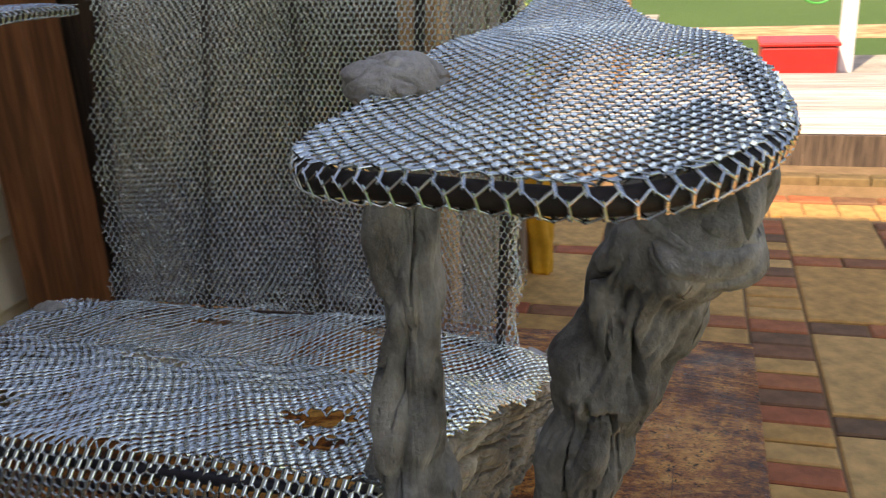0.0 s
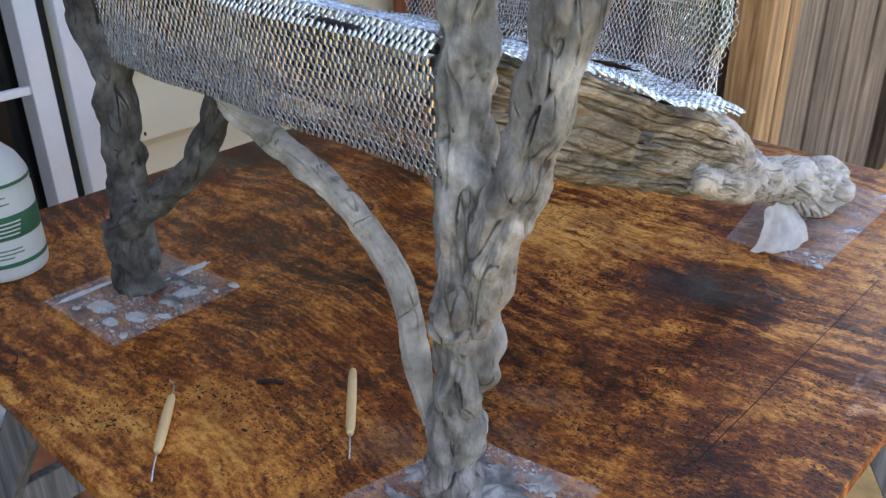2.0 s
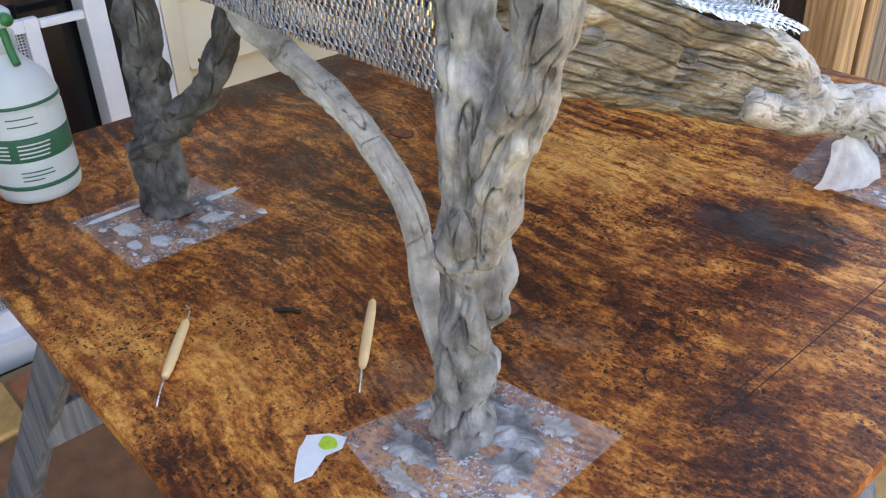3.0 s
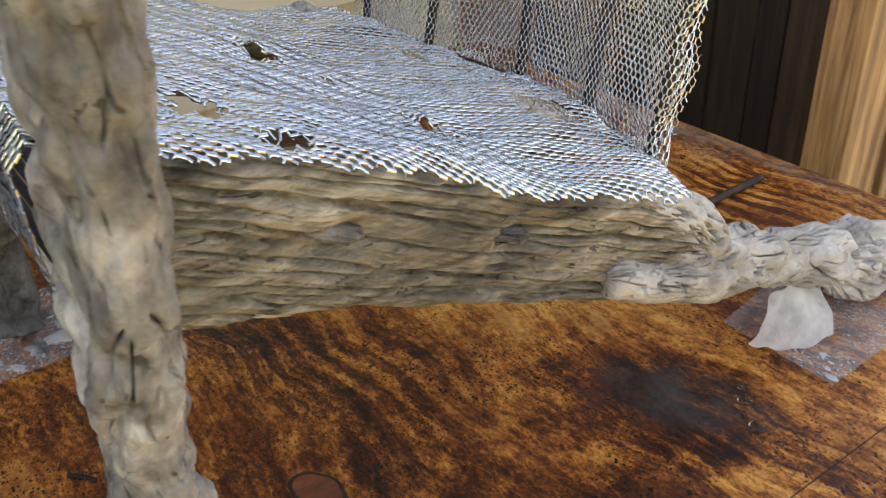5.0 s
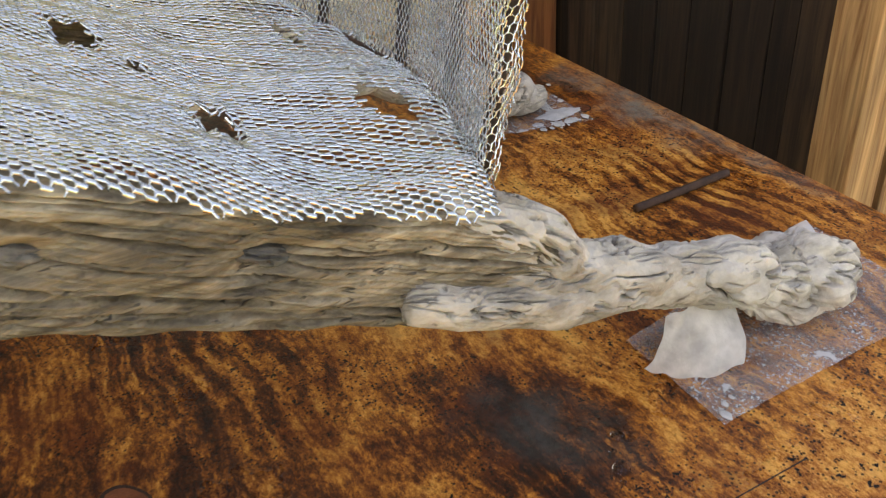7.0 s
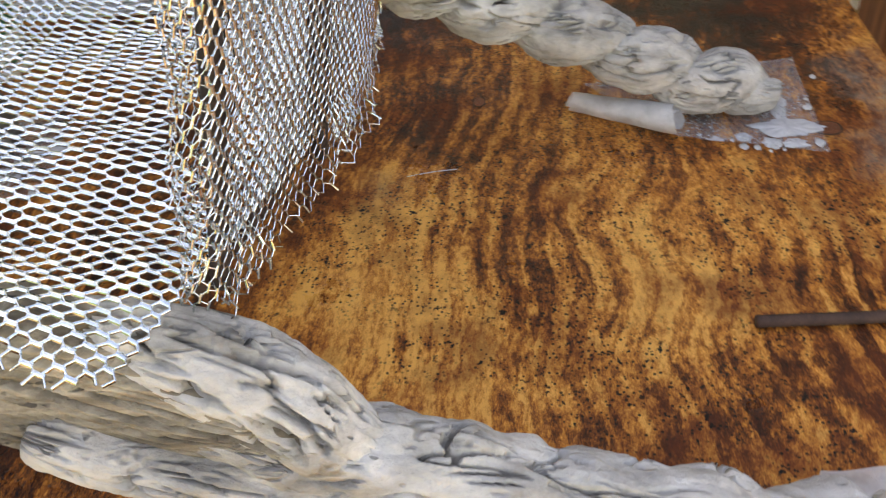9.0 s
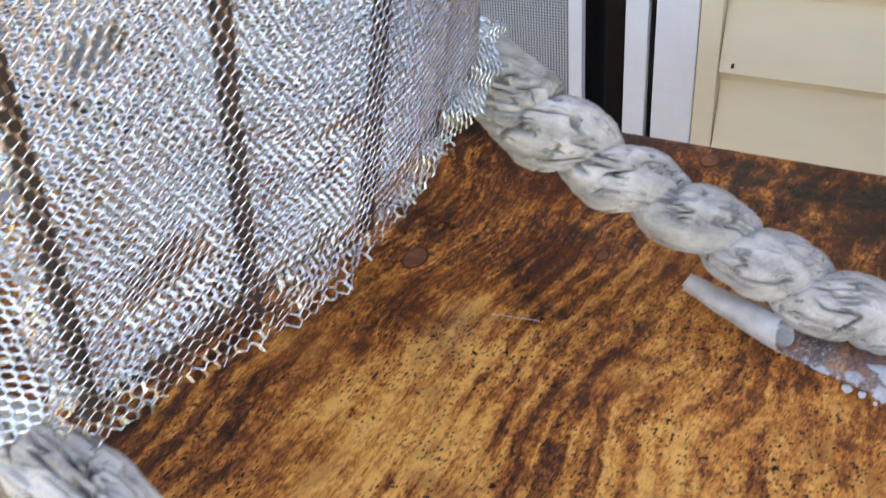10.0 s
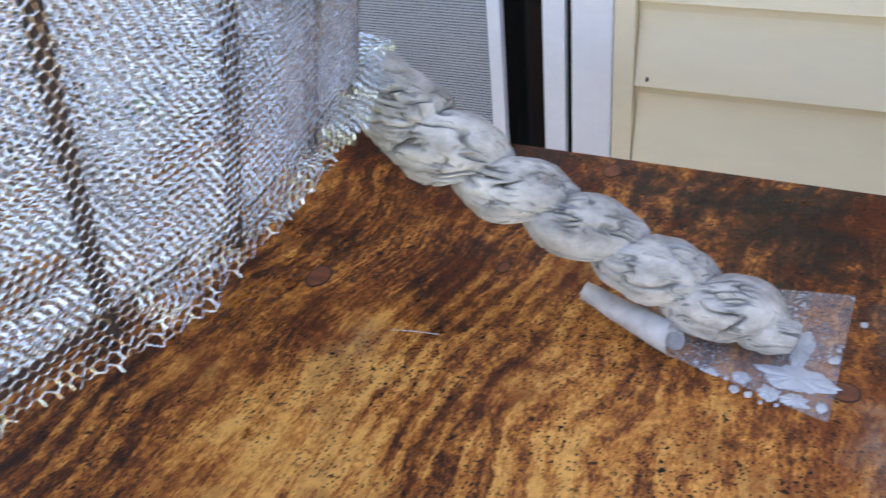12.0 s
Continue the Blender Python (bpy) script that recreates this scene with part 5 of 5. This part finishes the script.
def shrub(x, y, size, seed):
    """A leafy shrub: a few stems and many small pointed leaves round them, with gaps."""
    rng = random.Random(seed)
    t = thing("shrub", "bushy green garden shrub in sunlight", "shrub", (x, y, 0.09), "shrubs")
    for k in range(6):
        a = rng.uniform(0, 6.28)
        tube("stem", [(0, 0, 0), (0.25 * size * math.cos(a), 0.25 * size * math.sin(a), size * 0.45), (0.5 * size * math.cos(a), 0.5 * size * math.sin(a), size * 0.85)], 0.006, TWIG, t, "", 6, 0.08)
    verts, faces = [], []
    for k in range(520):
        a, e = rng.uniform(0, 6.28), rng.uniform(0, 1) ** 0.6
        r = size * (0.25 + 0.42 * rng.random()) * (1 + 0.4 * math.sin(3 * a + seed))
        c = Vector((r * math.cos(a), r * math.sin(a), size * e * (0.95 - 0.25 * r / size)))
        d = Vector((rng.gauss(0, 1), rng.gauss(0, 1), rng.gauss(0.2, 0.7))).normalized()
        w = d.cross(Vector((rng.gauss(0, 1), rng.gauss(0, 1), 1))).normalized()
        ln = rng.uniform(0.035, 0.075)
        n = len(verts)
        up = d.cross(w) * ln * 0.12
        verts += [c, c + d * ln * 0.5 + w * ln * 0.28 + up, c + d * ln, c + d * ln * 0.5 - w * ln * 0.28 + up]
        faces += [(n, n + 1, n + 2), (n, n + 2, n + 3)]
    tagged(put("leaves", verts, faces, LEAF, t, "small green leaves"), kind="stuff")


for n, (x, y, size) in enumerate(((-0.98, 5.7, 0.55), (-1.05, 6.5, 0.65), (-1.0, 7.3, 0.6), (-1.15, 8.1, 0.7), (-1.05, 8.9, 0.6), (-1.7, 6.1, 0.8), (-1.8, 7.4, 0.8), (-1.2, 9.8, 0.7))):
    shrub(x, y, size, n + 3)

yard_post = thing("yard_post", "sunlit square wooden post on the path", "post", (-0.035, 7.32, 0.08))
part("shaft", box(-0.065, 0.065, -0.065, 0.065, -0.1, 1.6, 0.008), FENCE_LIGHT, yard_post)


def lumpy(name, label, category, at, size, material, seed):
    bm = bmesh.new()
    bmesh.ops.create_icosphere(bm, subdivisions=4, radius=1)
    for v in bm.verts:
        v.co *= 1 + 0.25 * noise.noise(v.co * 2.2 + Vector((seed, 0, 0))) + 0.06 * noise.noise(v.co * 9)
        v.co = Vector((v.co.x * size[0], v.co.y * size[1], max(v.co.z, -0.6) * size[2]))
    t = thing(name, label, category, at)
    part("body", bm, material, t, "", True)


lumpy("sack", "pale beige sack slumped beside the post", "sack", (0.15, 7.36, 0.185), (0.14, 0.12, 0.16), BEIGE_CLOTH, 2)

red = thing("red_box", "red plastic box standing on the sunlit path", "box", (1.33, 8.1, 0.10))
part("tub", box(-0.29, 0.29, -0.2, 0.2, 0.0, 0.27, 0.02), RED_PLASTIC, red)
part("lid", box(-0.31, 0.31, -0.22, 0.22, 0.272, 0.305, 0.012), RED_PLASTIC, red)
rail = thing("yard_rail", "low weathered wooden rail at the edge of the lawn", "rail", (0, 9.3, 0))
part("board", box(0.1, 5.5, -0.03, 0.03, 0.24, 0.36, 0.008), DECK_WOOD, rail)
for x in (0.2, 2.4, 4.8):
    part("stake", box(x - 0.04, x + 0.04, 0.032, 0.10, -0.08, 0.40, 0.006), DECK_WOOD, rail)
hose = thing("garden_hose", "bright green garden hose looped over a white stand", "hose", (1.62, 8.3, 0.09))
part("stand", box(0.05, 0.17, -0.05, 0.05, 0.0, 0.95, 0.02), WHITE_PAINT, hose, "white plastic stand")
tube("loop", [(0.02 - 0.16 + 0.17 * math.cos(a), -0.07 + 0.01 * a, 0.72 + 0.19 * math.sin(a) + 0.01 * a) for a in np.linspace(0, 12.4, 26)], 0.010, GREEN_HOSE, hose, "coiled green hose", 8, 0.05)

bag = thing("yellow_bag", "tall yellow plastic bag leaning on the fence end", "bag", (-0.09, 3.80, 0.0))


def tall_bag():
    segs, rows = 30, 60
    verts, faces = [], []
    for i in range(rows):
        v = i / (rows - 1)
        r = 0.058 * (0.75 + 0.3 * math.sin(v * 2.6 + 0.3)) * (1 - 0.75 * max(0, (v - 0.93) / 0.07) ** 2)
        for j in range(segs):
            a = 2 * math.pi * j / segs
            q = r * (1 + 0.22 * noise.noise(Vector((math.cos(a) * 1.6, math.sin(a) * 1.6, v * 7))) + 0.10 * noise.noise(Vector((math.cos(a) * 4, math.sin(a) * 4, v * 22))) + 0.14 * math.sin(5 * a + 4 * noise.noise(Vector((v * 5, 1, 2)))))
            verts.append((q * math.cos(a) - 0.045 * v, q * 0.75 * math.sin(a), 0.80 * v))
    faces = [(i * segs + j, i * segs + (j + 1) % segs, (i + 1) * segs + (j + 1) % segs, (i + 1) * segs + j) for i in range(rows - 1) for j in range(segs)]
    faces += [tuple(range(segs))[::-1], tuple(range((rows - 1) * segs, rows * segs))]
    put("bag", verts, faces, BAG_YELLOW, bag, "crumpled yellow plastic", True)
    tag = part("tag", box(-0.02, 0.012, -0.0615, -0.056, 0.56, 0.64), LABEL_WHITE, bag, "small white printed label")
    for z in (0.575, 0.59, 0.605, 0.62):
        part("print_bar", box(-0.015, 0.008, -0.0622, -0.0616, z, z + 0.006), STEEL_DARK, tag)


tall_bag()

# ---- pieces of fences, wall and patio ----
for n in range(-2, 8):
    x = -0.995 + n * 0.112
    part("board", box(x, x + 0.106, -0.012 + 0.004 * (n % 2), 0.012 + 0.004 * (n % 2), -0.05, 1.95, 0.003), FENCE_BROWN if n < 2 else FENCE_SHADED, fence_back)
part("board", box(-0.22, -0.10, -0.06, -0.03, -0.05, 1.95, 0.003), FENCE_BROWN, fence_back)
part("rail", box(-1.0, -0.10, 0.02, 0.06, 0.30, 0.39), FENCE_SHADED, fence_back)
part("rail", box(-1.0, -0.10, 0.02, 0.06, 1.50, 1.59), FENCE_SHADED, fence_back)
part("post", box(-0.095, -0.004, 2.03, 2.12, -0.06, 2.0, 0.004), FENCE_LIGHT, fence_side, "fresh pine post")
for y0, y1, x, m in ((2.40, 2.50, -0.17, FENCE_LIGHT), (2.56, 2.63, -0.18, FENCE_LIGHT)):
    part("board", box(x - 0.022, x, y0, y1, -0.05, 1.40, 0.003), m, fence_side)
for n in range(8):
    x = -0.197 - 0.006 * (n % 2) - 0.002 * (n % 3)
    part("board", box(x - 0.022, x, 2.66 + n * 0.118, 2.764 + n * 0.118, -0.05, 1.40, 0.003), FENCE_GREY, fence_side)
# the end post's shaded and lit faces, built as a dark and a pale post
part("post", box(-0.25, -0.165, 3.615, 3.70, -0.06, 1.30, 0.004), WOOD_SHADED, fence_side, "weathered post coloured as the shaded face of the fence end")
part("post", box(-0.235, -0.150, 3.735, 3.83, -0.06, 1.20, 0.004), POST_LIT, fence_side, "end post coloured as the lit face of the fence end")
# backing boards put the shade of the fence gaps into their colour
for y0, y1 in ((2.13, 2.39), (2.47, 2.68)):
    part("board", box(-0.27, -0.245, y0, y1, -0.05, 1.40), FENCE_SHADED, fence_side)
part("board", box(-0.27, -0.245, 2.69, 3.61, -0.05, 1.38), FENCE_SHADED, fence_side, "backing boards coloured as the shade in the gaps")
part("rail", box(-0.33, -0.271, 2.69, 3.61, 0.35, 0.44), FENCE_GREY, fence_side)

verts = [(0.0, 0, 0), (0.042, 0, 0), (0.003, 0, LAP + 0.012), (0.0, 0, LAP + 0.012)]
verts += [(x, 0.95 + 0.32, z) for x, _, z in verts]
clap = bpy.data.meshes.new("clapboard")
clap.from_pydata(verts, [], [(0, 1, 2, 3), (7, 6, 5, 4), (1, 5, 6, 2), (0, 4, 5, 1), (3, 2, 6, 7)])
clap.materials.append(WALL_PAINT)
for n in range(17):
    ob = new("clapboard", clap)
    ob.parent, ob.location = wall_west, (SIDING_X - 0.023, 1.118, -0.179 + n * LAP)
part("nail_head", box(-1.240, -1.230, 1.142, 1.148, 0.580, 0.590, 0.002), RUST, wall_west, "small rusty nail head")

patio = thing("patio", "patio of buff stone pavers and red bricks", "paving", kind="structure")
part("bedding", box(-1.16, 2.445, -0.85, 5.05, -0.10, -0.012), MORTAR, patio)
part("bedding", box(-0.90, 3.4, 5.056, 5.163, -0.10, 0.056), MORTAR, patio)
part("bedding", box(-0.62, 3.4, 5.165, 5.338, -0.10, 0.088), MORTAR, patio)
shapes = {}


def piece(name, x0, x1, y0, y1, material, rng, top=0.0):
    key = (round(x1 - x0, 3), round(y1 - y0, 3), material.name)
    if key not in shapes:
        w, d, b = (x1 - x0) / 2 - 0.005, (y1 - y0) / 2 - 0.005, 0.006
        v = [(-w, -d, -0.05), (w, -d, -0.05), (w, d, -0.05), (-w, d, -0.05), (-w, -d, -b), (w, -d, -b), (w, d, -b), (-w, d, -b),
             (-w + b, -d + b, 0), (w - b, -d + b, 0), (w - b, d - b, 0), (-w + b, d - b, 0)]
        f = [(8, 9, 10, 11)] + [(a, (a + 1) % 4, 4 + (a + 1) % 4, 4 + a) for a in range(4)] + [(4 + a, 4 + (a + 1) % 4, 8 + (a + 1) % 4, 8 + a) for a in range(4)]
        me = bpy.data.meshes.new(name)
        me.from_pydata(v, [], f)
        me.materials.append(material)
        shapes[key] = me
    ob = new(name, shapes[key])
    ob.parent = patio
    ob.location = ((x0 + x1) / 2, (y0 + y1) / 2, top + rng.uniform(-0.003, 0.003))
    ob.rotation_euler = (rng.gauss(0, 0.006), rng.gauss(0, 0.006), rng.gauss(0, 0.008))


def lay_patio():
    rng = random.Random(11)
    for c in range(-3, 4):
        bx = 0.76 + c * 0.63
        if bx < -1.16:
            continue
        for n in range(46):
            y = 0.02 + n * 0.1075
            if y < 4.62:
                piece("brick", bx, bx + 0.215, y, y + 0.1075, BRICK if rng.random() < 0.8 else PAVER, rng)
        for r in range(7):
            y = 0.035 + r * 0.686
            piece("brick", bx + 0.215, bx + 0.4225, y - 0.1075, y, BRICK, rng)
            piece("brick", bx + 0.4225, bx + 0.63, y - 0.1075, y, BRICK, rng)
            if y + 0.5785 < 4.75:
                piece("paver", bx + 0.215, bx + 0.63, y, y + 0.5785, BRICK if bx < -0.1 and y < 1.2 else PAVER, rng)
    for n in range(26):
        piece("brick", -0.95 + n * 0.17, -0.78 + n * 0.17, 4.70, 4.92, PAVER, rng, 0.004)
    for n in range(20):
        piece("brick", -0.95 + n * 0.22, -0.73 + n * 0.22, 4.94, 5.05, BRICK, rng, 0.006)
        piece("brick", -0.90 + n * 0.26, -0.64 + n * 0.26, 5.055, 5.16, MOSSY, rng, 0.10)


lay_patio()
